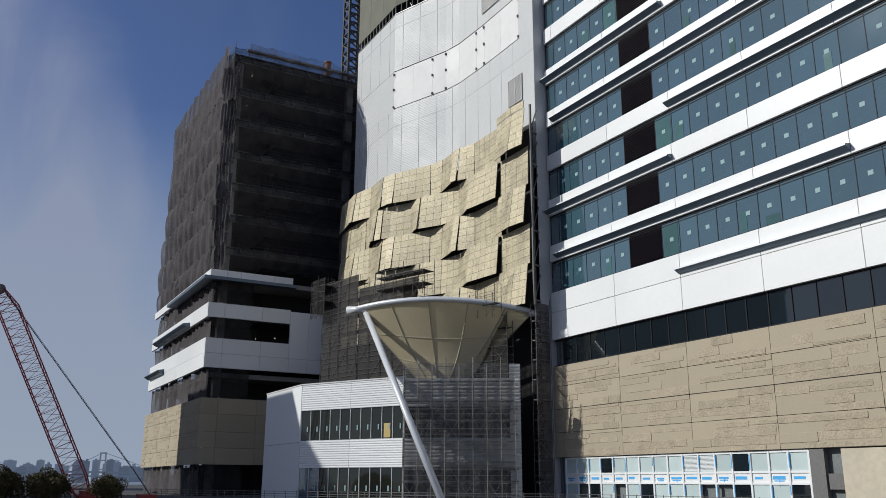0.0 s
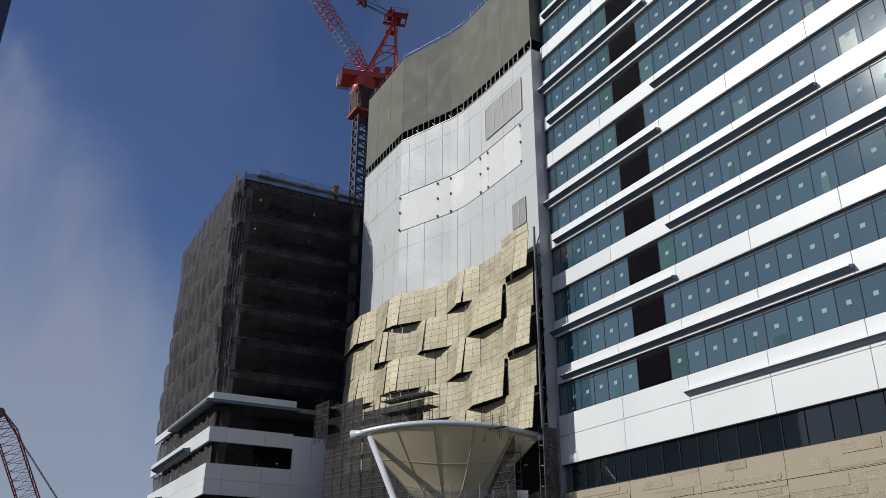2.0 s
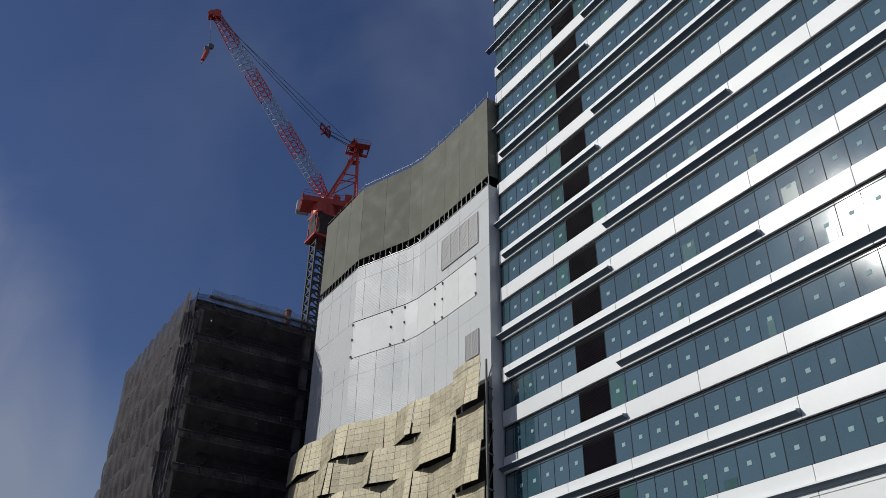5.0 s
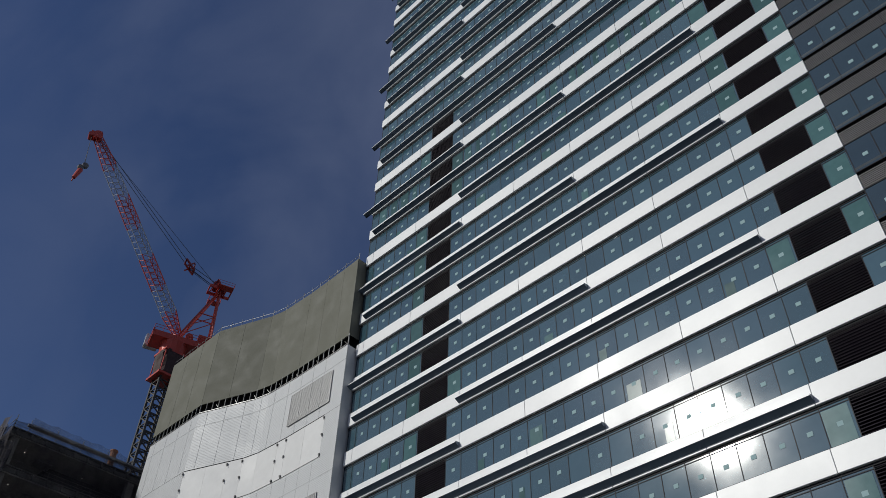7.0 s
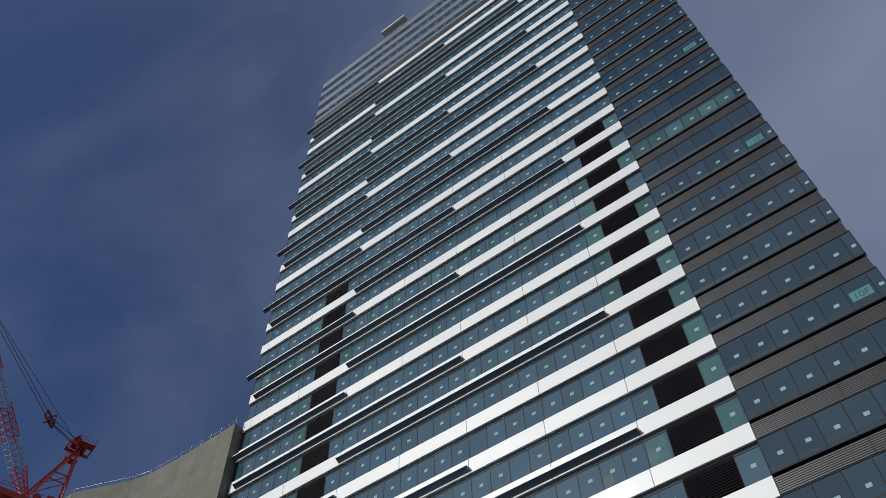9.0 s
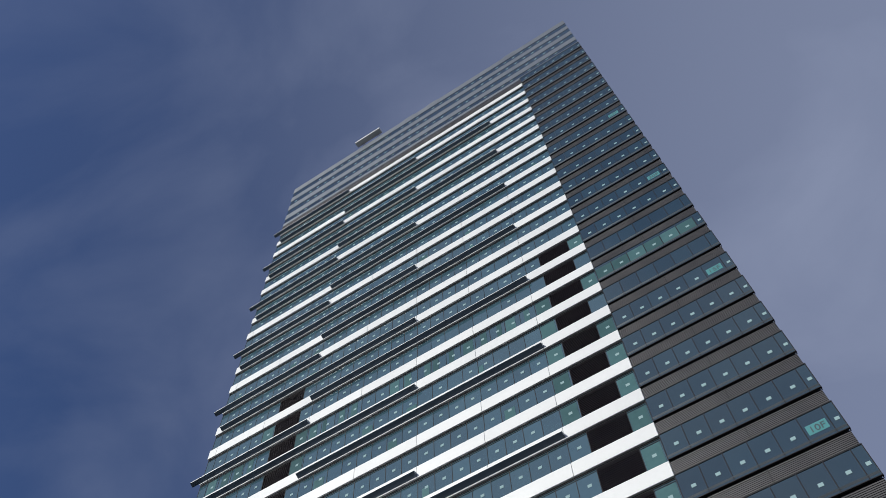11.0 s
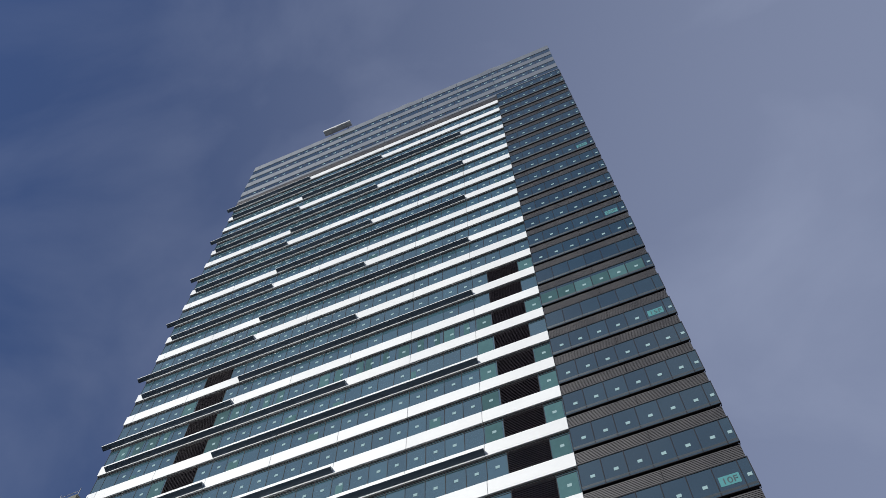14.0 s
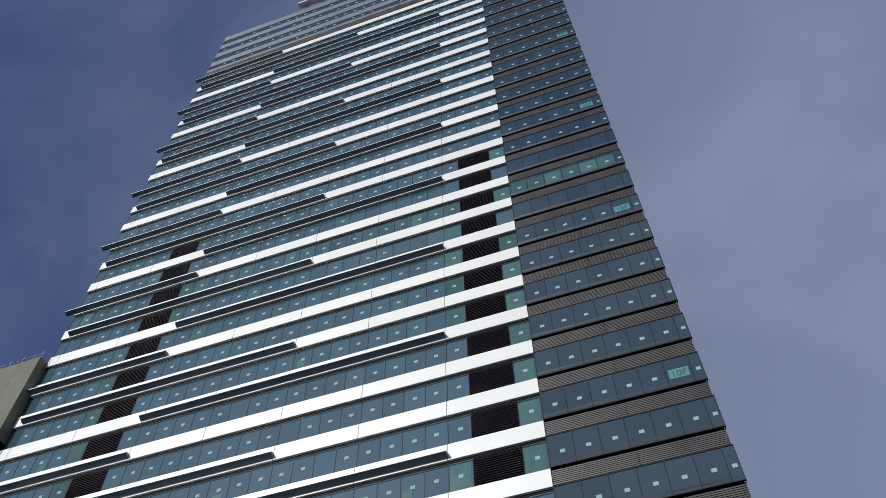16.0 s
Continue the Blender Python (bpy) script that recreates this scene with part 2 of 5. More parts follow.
M_CRWHITE = mat("crane_white_paint", (0.62, 0.62, 0.62), 0.4, 0.1, 0.1)
M_JIBWHITE = mat("greyer_jib_white", (0.36, 0.37, 0.38), 0.5, 0.1, 0.15)
M_SHEET = mat("dark_brown_sheet", (0.06, 0.035, 0.035), 0.8, 0.0, 0.3, 0.8, 3.0)
M_DKRED = mat("dark_red_lattice", (0.28, 0.035, 0.035), 0.5, 0.1, 0.15)
M_CABLE = mat("steel_rope", (0.04, 0.045, 0.05), 0.5, 0.5, 0.1)
M_PIPE = mat("white_steel_pipe", (0.62, 0.64, 0.67), 0.35, 0.1, 0.04)
M_PTFE = membrane("cream_membrane", (0.62, 0.54, 0.36))
M_SEAM = mat("membrane_seam", (0.36, 0.33, 0.24), 0.6)
M_BLUE = mat("blue_masking_tape", (0.06, 0.38, 0.75), 0.6, 0, 0.1)
M_ASPHALT = mat("asphalt_ground", (0.06, 0.06, 0.06), 0.9, 0, 0.25, 0.05, 2.0)
M_WATER = mat("bay_water", (0.10, 0.14, 0.17), 0.25, 0, 0.1, 0.01, 0.2)
# distance haze is put into this pale base colour
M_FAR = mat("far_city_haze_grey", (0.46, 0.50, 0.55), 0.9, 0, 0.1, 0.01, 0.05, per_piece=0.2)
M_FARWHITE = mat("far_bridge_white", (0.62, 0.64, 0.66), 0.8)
M_BARK = mat("bark", (0.08, 0.06, 0.04), 0.9, 0, 0.3, 2, 10)
M_LEAF = mat("dark_foliage", (0.08, 0.068, 0.036), 0.9, 0, 0.3, 0.8, 5.0, per_piece=0.3)
M_TEAL = mat("lighter_teal_sheet", (0.065, 0.135, 0.145), 0.2, 0, 0.1, 0.5, 2.0, per_piece=0.25)
M_SILL = mat("blue_grey_sill_metal", (0.06, 0.075, 0.09), 0.4, 0.3, 0.08)
M_LAMP = bpy.data.materials.new("work_lamp_glow")
M_LAMP.use_nodes = True
M_LAMP.node_tree.nodes["Principled BSDF"].inputs["Emission Color"].default_value = (1, 0.95, 0.85, 1)
M_LAMP.node_tree.nodes["Principled BSDF"].inputs["Emission Strength"].default_value = 3.0
M_FROST = mat("frosted_film", (0.46, 0.55, 0.55), 0.5, 0, 0.06, 0.6, 2.0, per_piece=0.1)
M_YEL = mat("yellow_board", (0.55, 0.42, 0.16), 0.7)
M_RUST = mat("rusty_drum", (0.26, 0.11, 0.06), 0.8, 0, 0.2, 2)
# dull surfaces with little sheen
for m_dull in (M_NETV, M_NETF, M_NET, M_NETS, M_NET2, M_NET3, M_NET4, M_LEAF, M_LOUVRE, M_FRAME, M_DARK, M_TEAL, M_STICKER, M_STICKER2):
    m_dull.node_tree.nodes["Principled BSDF"].inputs["Specular IOR Level"].default_value = 0.12


# ---- mesh helpers ----
def box(bm, x0, x1, y0, y1, z0, z1, m=None):
    c = [Vector((x, y, z)) for x in (x0, x1) for y in (y0, y1) for z in (z0, z1)]
    if m is not None:
        c = [m @ p for p in c]
    v = [bm.verts.new(p) for p in c]
    for f in ((0, 1, 3, 2), (4, 6, 7, 5), (0, 4, 5, 1), (2, 3, 7, 6), (0, 2, 6, 4), (1, 5, 7, 3)):
        bm.faces.new([v[i] for i in f])


def bar(bm, a, b, r, sides=4, r2=None):
    """A straight bar from a to b."""
    a, b = Vector(a), Vector(b)
    d = b - a
    if d.length < 1e-6:
        return
    q = d.to_track_quat("Z", "Y").to_matrix()
    r2 = r if r2 is None else r2
    ring = []
    for p, rad in ((a, r), (b, r2)):
        ring.append([bm.verts.new(p + q @ Vector((rad * math.cos(2 * math.pi * (i + 0.5) / sides), rad * math.sin(2 * math.pi * (i + 0.5) / sides), 0))) for i in range(sides)])
    for i in range(sides):
        j = (i + 1) % sides
        bm.faces.new((ring[0][i], ring[0][j], ring[1][j], ring[1][i]))
    bm.faces.new(ring[0][::-1])
    bm.faces.new(ring[1])


def tube(bm, pts, r, sides=12):
    """A round pipe that follows a line of points."""
    rings = []
    for i, p in enumerate(pts):
        d = (pts[min(i + 1, len(pts) - 1)] - pts[max(i - 1, 0)]).normalized()
        q = d.to_track_quat("Z", "Y").to_matrix()
        rings.append([bm.verts.new(p + q @ Vector((r * math.cos(2 * math.pi * j / sides), r * math.sin(2 * math.pi * j / sides), 0))) for j in range(sides)])
    for a, b in zip(rings, rings[1:]):
        for j in range(sides):
            k = (j + 1) % sides
            bm.faces.new((a[j], a[k], b[k], b[j]))
    bm.faces.new(rings[0][::-1])
    bm.faces.new(rings[-1])


def extrude_x(bm, profile, x0, x1):
    """A closed profile of (y, z) points drawn along x."""
    a = [bm.verts.new((x0, y, z)) for y, z in profile]
    b = [bm.verts.new((x1, y, z)) for y, z in profile]
    k = len(profile)
    for i in range(k):
        j = (i + 1) % k
        bm.faces.new((a[i], b[i], b[j], a[j]))
    bm.faces.new(a)
    bm.faces.new(b[::-1])


def mesh_of(name, bm, material):
    bmesh.ops.recalc_face_normals(bm, faces=bm.faces[:])
    me = bpy.data.meshes.new(name)
    bm.to_mesh(me)
    bm.free()
    me.materials.append(material)
    return me


def part(name, bm, material, parent=None, label="", kind="", loc=None):
    me = bm if isinstance(bm, bpy.types.Mesh) else mesh_of(name, bm, material)
    ob = new(name, me)
    if parent is not None:
        ob.parent = parent
    if loc is not None:
        ob.location = loc
    return tagged(ob, label, "", "", kind)


def thing(name, label, category, loc=(0, 0, 0), group="", kind=""):
    ob = new(name)
    ob.location = loc
    ob.empty_display_size = 0.5
    return tagged(ob, label, category, group, kind)


def smooth(ob):
    for p in ob.data.polygons:
        p.use_smooth = True
    return ob


# ---- ground and distance ----
g_bm = bmesh.new()
box(g_bm, -4000, 4000, -4000, 4000, -0.5, 0.0)
tagged(part("ground", g_bm, M_ASPHALT), "dark grey asphalt plaza and land", "ground", kind="structure")
g_bm = bmesh.new()
box(g_bm, -4000, -420, -1800, 3000, -0.2, 0.02)
tagged(part("water", g_bm, M_WATER), "pale grey-blue water of the bay", "water", kind="structure")

# ---- the tower ----
BAY, WIN = 7.33, 1.8325
X_R, X_L, X_END = -7.65, -60.2, 4.12
JOINTS = [X_R - BAY * i for i in range(8)]
Z0, STOREY, BAND = 38.45, 4.395, 1.55
K0, K1 = -4, 24
tower = thing("office_tower", "tall office tower with white horizontal bands and blue-green glass", "tower", (0, 0, 0))


def zb(k):
    return Z0 + STOREY * k


b = bmesh.new()
box(b, X_L + 0.05, X_END - 0.4, 6.0, 42.0, 0.0, 164.6)
part("core", b, M_INSIDE, tower, "raw concrete inner core")
for x0, x1, nm in ((X_L, X_L + 0.35, "side_wall"), (X_END - 0.5, X_END - 0.07, "side_wall")):
    b = bmesh.new()
    box(b, x0, x1, 0.32, 42.0, 0.0, 165.0)
    part(nm, b, M_CROWN, tower)
b = bmesh.new()
box(b, X_L + 0.1, X_END - 0.5, 0.6, 6.0, 0.0, 1.0)
slab_me = mesh_of("floor_slab", b, M_INSIDE)
for k in range(-6, K1 + 5):
    s = part("floor_slab", slab_me, None, tower, loc=(0, 0, zb(k) + 0.45))

# white spandrel panels, one bay each
PANEL_X = [(X_L, JOINTS[7])] + [(JOINTS[i + 1], JOINTS[i]) for i in range(6, -1, -1)]


def panel_mesh(w, h, t=0.16, gap=0.02, material=None):
    b = bmesh.new()
    box(b, gap, w - gap, -t, 0.1, gap, h - gap)
    bmesh.ops.bevel(b, geom=b.edges[:], offset=0.015, segments=1, affect="EDGES")
    return mesh_of("white_panel", b, material or M_WHITE)


bay_panel, end_panel = panel_mesh(BAY, BAND), panel_mesh(JOINTS[7] - X_L, BAND)
for k in range(K0, K1 + 1):
    for x0, x1 in PANEL_X:
        part("white_panel", end_panel if x0 == X_L else bay_panel, None, tower, loc=(x0, 0, zb(k)))
# the tall white wall above the podium, two rows of panels
for z0, z1 in ((13.75, 16.2), (16.2, 18.05)):
    row = panel_mesh(BAY, z1 - z0)
    rowe = panel_mesh(JOINTS[7] - X_L, z1 - z0)
    rowr = panel_mesh(X_END - X_R, z1 - z0)
    for x0, x1 in PANEL_X:
        part("white_panel", rowe if x0 == X_L else row, None, tower, loc=(x0, 0, z0))
    part("white_panel", rowr, None, tower, loc=(X_R, 0, z0))

# backing frame of every window strip: head rail, sill rail and mullions
LOUVRE_X = ((JOINTS[5] - 3 * WIN, JOINTS[5] - WIN), (X_R - 3 * WIN, X_R - WIN))
LOUVRE_TOP = 11


def strip(k):
    """Bottom and top of the window strip above band k."""
    return zb(k) + BAND, zb(k + 1)


mull_x = [X_R - WIN * i for i in range(29)] + [X_L + 0.03]
for k in range(K0 - 1, K1 + 1):
    z0, z1 = strip(k)
    if k == K0 - 1:
        z0 = 18.05
    b = bmesh.new()
    for x in mull_x:
        if k < LOUVRE_TOP and any(a + 0.3 < x < e - 0.3 for a, e in LOUVRE_X):
            continue
        box(b, x - 0.025, x + 0.025, 0.055, 0.3, z0 + 0.06, z1 - 0.14)
    box(b, X_L, X_R, -0.04, 0.3, z0, z0 + 0.06)
    box(b, X_L, X_R, 0.03, 0.3, z1 - 0.14, z1)
    box(b, X_L, X_R, 0.05, 0.3, z1 - 0.33, z1 - 0.28)
    part("window_frame", b, M_FRAME, tower)

# glass panes; the upper ones are joined
H_WIN = STOREY - BAND
b = bmesh.new()
box(b, 0.03, WIN - 0.03, 0.08, 0.12, 0.06, H_WIN - 0.14)
pane_me = mesh_of("pane", b, M_GLASS)
rnd = random.Random(5)
rest, stick, film = bmesh.new(), bmesh.new(), bmesh.new()
count = 0
for k in range(K0 - 1, K1 + 1):
    z0, z1 = strip(k)
    if k == K0 - 1:
        z0 = 18.05
    for i in range(28):
        x = X_R - WIN * (i + 1)
        in_louvre = any(a - 0.1 < x < e - 0.1 for a, e in LOUVRE_X)
        if in_louvre and k < LOUVRE_TOP:
            continue
        if count < 290 and k > K0 - 1:
            part("pane", pane_me, None, tower, loc=(x, 0, z0))
            count += 1
        else:
            box(rest, x + 0.03, x + WIN - 0.03, 0.08, 0.12, z0 + 0.06, z1 - 0.14)
        if rnd.random() < (0.25 if k in (7, 9) and i < 12 else 0.95):
            sx, sz = x + WIN * 0.42 + rnd.uniform(-0.05, 0.05), z0 + (z1 - z0) * 0.43 + rnd.uniform(-0.05, 0.05)
            box(stick, sx, sx + 0.36, 0.06, 0.072, sz, sz + 0.3)
        # lighter teal rectangles stand in for interior columns seen through the glass
        beside = any(abs(x - e) < 0.1 or abs(x + WIN - a) < 0.1 for a, e in LOUVRE_X) and k < LOUVRE_TOP
        q = rnd.random()
        if (beside and q < 0.5) or q < 0.09 or (k == 8 and q < 0.8) or (k == 7 and q < 0.35):
            fw = WIN * (0.9 if beside else rnd.uniform(0.3, 0.75))
            fx = x + rnd.uniform(0.06, WIN - 0.06 - fw + 0.001)
            fz = z0 + (z1 - z0) * (0.86 if beside or k == 8 else rnd.uniform(0.25, 0.6))
            box(film, fx, fx + fw - 0.06, 0.062, 0.068, z0 + 0.08, fz)
    box(rest, X_L + 0.06, JOINTS[7] - 0.03, 0.08, 0.12, z0 + 0.06, z1 - 0.14)
part("panes_joined", rest, M_GLASS, tower, "blue-green coated glass", "stuff")
part("protective_film", film, M_TEAL, tower, "lighter teal rectangles on some panes", "stuff")
part("window_sticker", stick, M_STICKER, tower, "small pale paper stickers on the glass", "stuff")

# dark louvre panels that take the place of two windows
b = bmesh.new()
w = 2 * WIN
box(b, 0.03, w - 0.03, 0.22, 0.28, 0.02, H_WIN - 0.02)
for i in range(13):
    z = 0.08 + i * (H_WIN - 0.16) / 13
    f = [b.verts.new(p) for p in ((0.04, 0.2, z + 0.1), (w - 0.04, 0.2, z + 0.1), (w - 0.04, 0.0, z), (0.04, 0.0, z), (0.04, 0.0, z + 0.045), (w - 0.04, 0.0, z + 0.045))]
    b.faces.new((f[0], f[1], f[2], f[3]))
    b.faces.new((f[3], f[2], f[5], f[4]))
    b.faces.new((f[4], f[5], f[1], f[0]))
louvre_me = mesh_of("louvre_panel", b, M_LOUVRE)
for k in range(K0 - 1, LOUVRE_TOP):
    for x0, x1 in LOUVRE_X:
        part("louvre_panel", louvre_me, None, tower, "dark brown louvre panel", loc=(x0, 0, strip(k)[0]))

# projecting ledges: thin lip, curved dark underside
REACH = 0.68


def ledge_mesh(x0, x1):
    b = bmesh.new()
    p = REACH
    prof = [(-0.162, 0.2), (-0.2, 0.205), (-0.34, 0.26), (-0.50, 0.35), (-0.64, 0.445), (-p, 0.46), (-p, 0.56), (-0.45, 0.61), (-0.162, 0.68)]
    extrude_x(b, prof, 0, x1 - x0)
    bmesh.ops.recalc_face_normals(b, faces=b.faces[:])
    me = bpy.data.meshes.new("ledge")
    b.to_mesh(me)
    b.free()
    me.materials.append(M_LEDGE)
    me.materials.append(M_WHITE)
    # upper faces and lip white; the rest's dark metal tone includes its own shade
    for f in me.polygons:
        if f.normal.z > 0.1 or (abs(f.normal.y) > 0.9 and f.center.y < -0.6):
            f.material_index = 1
    return me


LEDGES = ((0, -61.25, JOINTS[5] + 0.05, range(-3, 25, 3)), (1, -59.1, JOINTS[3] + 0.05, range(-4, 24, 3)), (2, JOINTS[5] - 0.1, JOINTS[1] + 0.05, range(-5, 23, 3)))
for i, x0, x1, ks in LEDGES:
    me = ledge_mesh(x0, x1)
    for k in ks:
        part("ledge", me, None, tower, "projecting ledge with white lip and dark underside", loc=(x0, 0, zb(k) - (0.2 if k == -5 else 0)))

# the plain dark bay at the end of the front: proud glass boxes and grey slatted spandrels
dark_x = [X_R + WIN * i for i in range(7)] + [X_END]
b = bmesh.new()
box(b, 0.03, WIN - 0.03, -0.18, -0.14, 0.08, H_WIN - 0.08)
dpane = mesh_of("pane", b, M_GLASS2)
b = bmesh.new()
box(b, 0.03, X_END - dark_x[6] - 0.03, -0.18, -0.14, 0.08, H_WIN - 0.08)
dpane_n = mesh_of("pane", b, M_GLASS2)
b = bmesh.new()
for x in dark_x:
    box(b, x - 0.03, x + 0.03, -0.22, 0.2, 0.08, H_WIN - 0.08)
box(b, X_R, X_END + 0.04, -0.22, -0.06, 0.0, 0.06)
box(b, X_R, X_END + 0.04, -0.22, -0.06, H_WIN - 0.08, H_WIN)
dframe = mesh_of("window_frame", b, M_FRAME)
b = bmesh.new()
extrude_x(b, [(-0.12, 0.06), (-0.235, 0.40), (-0.14, 0.42), (-0.10, 0.06)], X_R + 0.02, X_END + 0.02)
dsill = mesh_of("sill_strip", b, M_SILL)
b = bmesh.new()
half = (X_END - 0.04 - X_R) / 2
slats = bmesh.new()
SLAT_Z = [0.14 + i * (BAND - 0.3) / 8 for i in range(8)]
for z in SLAT_Z:
    box(slats, 0.02, half - 0.02, -0.10, 0.05, z, z + 0.1)
slats_me = mesh_of("slats_joined", slats, M_SLAT)
one = bmesh.new()
box(one, 0.02, half - 0.02, -0.10, 0.05, 0, 0.1)
slat_me = mesh_of("slat", one, M_SLAT)
box(b, 0, half, 0.06, 0.2, 0.0, BAND)
back_me = mesh_of("spandrel_back", b, M_LOUVRE)
st2, film2 = bmesh.new(), bmesh.new()
for k in range(K0, K1 + 1):
    z0, z1 = strip(k)
    for i in range(6):
        part("pane", dpane, None, tower, loc=(dark_x[i], 0, z0))
        sx = dark_x[i] + WIN * 0.45
        if k in (7, 9):
            continue
        if k == 8:
            box(film2, dark_x[i] + 0.05, dark_x[i] + WIN - 0.05, -0.196, -0.19, z0 + 0.4, z0 + 2.3)
        if not (i == 5 and k in (1, 6, 11, 16)):
            box(st2, sx, sx + 0.36, -0.20, -0.188, z0 + 1.05, z0 + 1.35)
    part("pane", dpane_n, None, tower, loc=(dark_x[6], 0, z0))
    if k not in (7, 9):
        box(st2, dark_x[6] + 0.3, dark_x[6] + 0.62, -0.20, -0.188, z0 + 1.05, z0 + 1.35)
    part("window_frame", dframe, None, tower, loc=(0, 0, z0))
    part("sill_strip", dsill, None, tower, loc=(0, 0, z0))
    for j in range(2):
        sp = part("spandrel", back_me, None, tower, "grey-brown slatted spandrel", loc=(X_R + half * j, 0, zb(k)))
        if k < 14:
            for z in SLAT_Z:
                part("slat", slat_me, None, sp, loc=(0, 0, z))
        else:
            part("slats_joined", slats_me, None, sp, "", "stuff")
part("window_sticker", st2, M_STICKER, tower, "small pale paper stickers on the glass", "stuff")
part("protective_film", film2, M_TEAL, tower, "lighter teal rectangles on one row of panes", "stuff")
# floor signs taped inside the glass
for txt, k in (("10F", 1), ("15F", 6), ("20F", 11), ("25F", 16)):
    cu = bpy.data.curves.new("floor_sign", "FONT")
    cu.body, cu.size, cu.extrude, cu.align_x = txt, 0.8, 0.004, "CENTER"
    tmp = new("floor_sign_tmp", cu)
    me = bpy.data.meshes.new_from_object(tmp.evaluated_get(bpy.context.evaluated_depsgraph_get()))
    bpy.data.objects.remove(tmp)
    me.materials.clear()
    me.materials.append(M_SILL)
    s = part("floor_sign", me, None, tower, "dark floor number " + txt)
    s.matrix_local = pose(dark_x[5] + WIN * 0.5, -0.202, strip(k)[0] + 0.95, 90, 0, 0)
    b = bmesh.new()
    box(b, -0.72, 0.72, -0.002, 0.002, -0.16, 0.74)
    part("sign_paper", b, M_STICKER2, tower, "teal paper behind the floor number", loc=(dark_x[5] + WIN * 0.5, -0.19, strip(k)[0] + 0.95))

# crown: grey bands and dark glass up to the roof line
ZC = zb(K1) + 1.95
CROWN_X = PANEL_X + [(X_R, X_END)]
CROWN_BANDS = ((ZC + 1.9, ZC + 3.0), (150.6, 152.7), (155.0, 157.1), (159.3, 161.3), (163.4, 165.75))
b = bmesh.new()
for i in range(8):
    z = ZC + 0.05 + i * 0.23
    box(b, X_L, X_END, -0.1, 0.1, z, z + 0.15)
box(b, X_L, X_END, 0.02, 0.12, ZC, ZC + 1.9)
part("crown_louvre", b, M_SLAT, tower, "dark grey louvre strip under the crown")
for z0, z1 in CROWN_BANDS:
    for x0, x1 in CROWN_X:
        b = bmesh.new()
        box(b, x0 + 0.025, x1 - 0.025, -0.14, 0.1, z0, z1)
        part("crown_panel", b, M_CROWN, tower)
for (z_a, z0), (z1, z_b) in zip(CROWN_BANDS, CROWN_BANDS[1:]):
    b = bmesh.new()
    box(b, X_L + 0.05, X_END - 0.03, -0.08, 0.05, z0, z1)
    part("crown_glass", b, M_CROWNGLASS, tower)
    b = bmesh.new()
    for i in range(35):
        x = X_L + 0.5 + i * WIN
        box(b, x - 0.03, x + 0.03, -0.1, -0.07, z0, z1)
    part("crown_mullions", b, M_FRAME, tower, kind="stuff")
    b = bmesh.new()
    for i in range(34):
        if rnd.random() < 0.72:
            x = X_L + 1.2 + i * WIN
            box(b, x, x + 0.5, -0.098, -0.09, z0 + 0.9, z0 + 1.25)
    part("crown_stickers", b, M_STICKER, tower, kind="stuff")
# shallow curved hoods along the parapet
for x in (-26.0, -31.5, -8.0):
    b = bmesh.new()
    n = 10
    for i in range(n):
        a0, a1 = math.pi * i / n, math.pi * (i + 1) / n
        box(b, x - 1.6 * math.cos(a0), x - 1.6 * math.cos(a1), -0.1, 0.5, 165.6, 165.8 + 0.55 * math.sin((a0 + a1) / 2))
    part("parapet_hood", b, M_CROWN, tower)
b = bmesh.new()
box(b, X_L, X_END - 0.35, 0.1, 42.0, 164.6, 165.2)
part("roof", b, M_CROWN, tower)

# podium: stone cladding, dark glass strip, shop front
b = bmesh.new()
box(b, X_L + 0.02, X_END, 0.45, 0.6, 0.0, 13.75)
part("podium_wall", b, M_INSIDE, tower)
b = bmesh.new()
box(b, 0.03, WIN - 0.03, 0.14, 0.18, 0.04, 2.26)
ppane = mesh_of("pane", b, M_DARKGLASS)
pod_x = [X_R + WIN * 6 - WIN * i for i in range(36)]
for x in pod_x:
    if x > X_L - 0.5:
        part("pane", ppane, None, tower, "dark podium glass", loc=(max(x, X_L + 0.02), 0, 11.45))
b = bmesh.new()
for x in pod_x:
    if x > X_L:
        box(b, x - 0.035, x + 0.035, 0.08, 0.3, 11.45, 13.75)
box(b, X_L, X_END, 0.06, 0.3, 11.45, 11.52)
box(b, X_L, X_END, 0.06, 0.3, 13.68, 13.75)
part("window_frame", b, M_FRAME, tower)


def block_mesh(name, x0, x1, y0, y1, z0, z1, material):
    b = bmesh.new()
    box(b, x0, x1, y0, y1, z0, z1)
    bmesh.ops.bevel(b, geom=b.edges[:], offset=0.008, segments=1, affect="EDGES")
    return mesh_of(name, b, material)


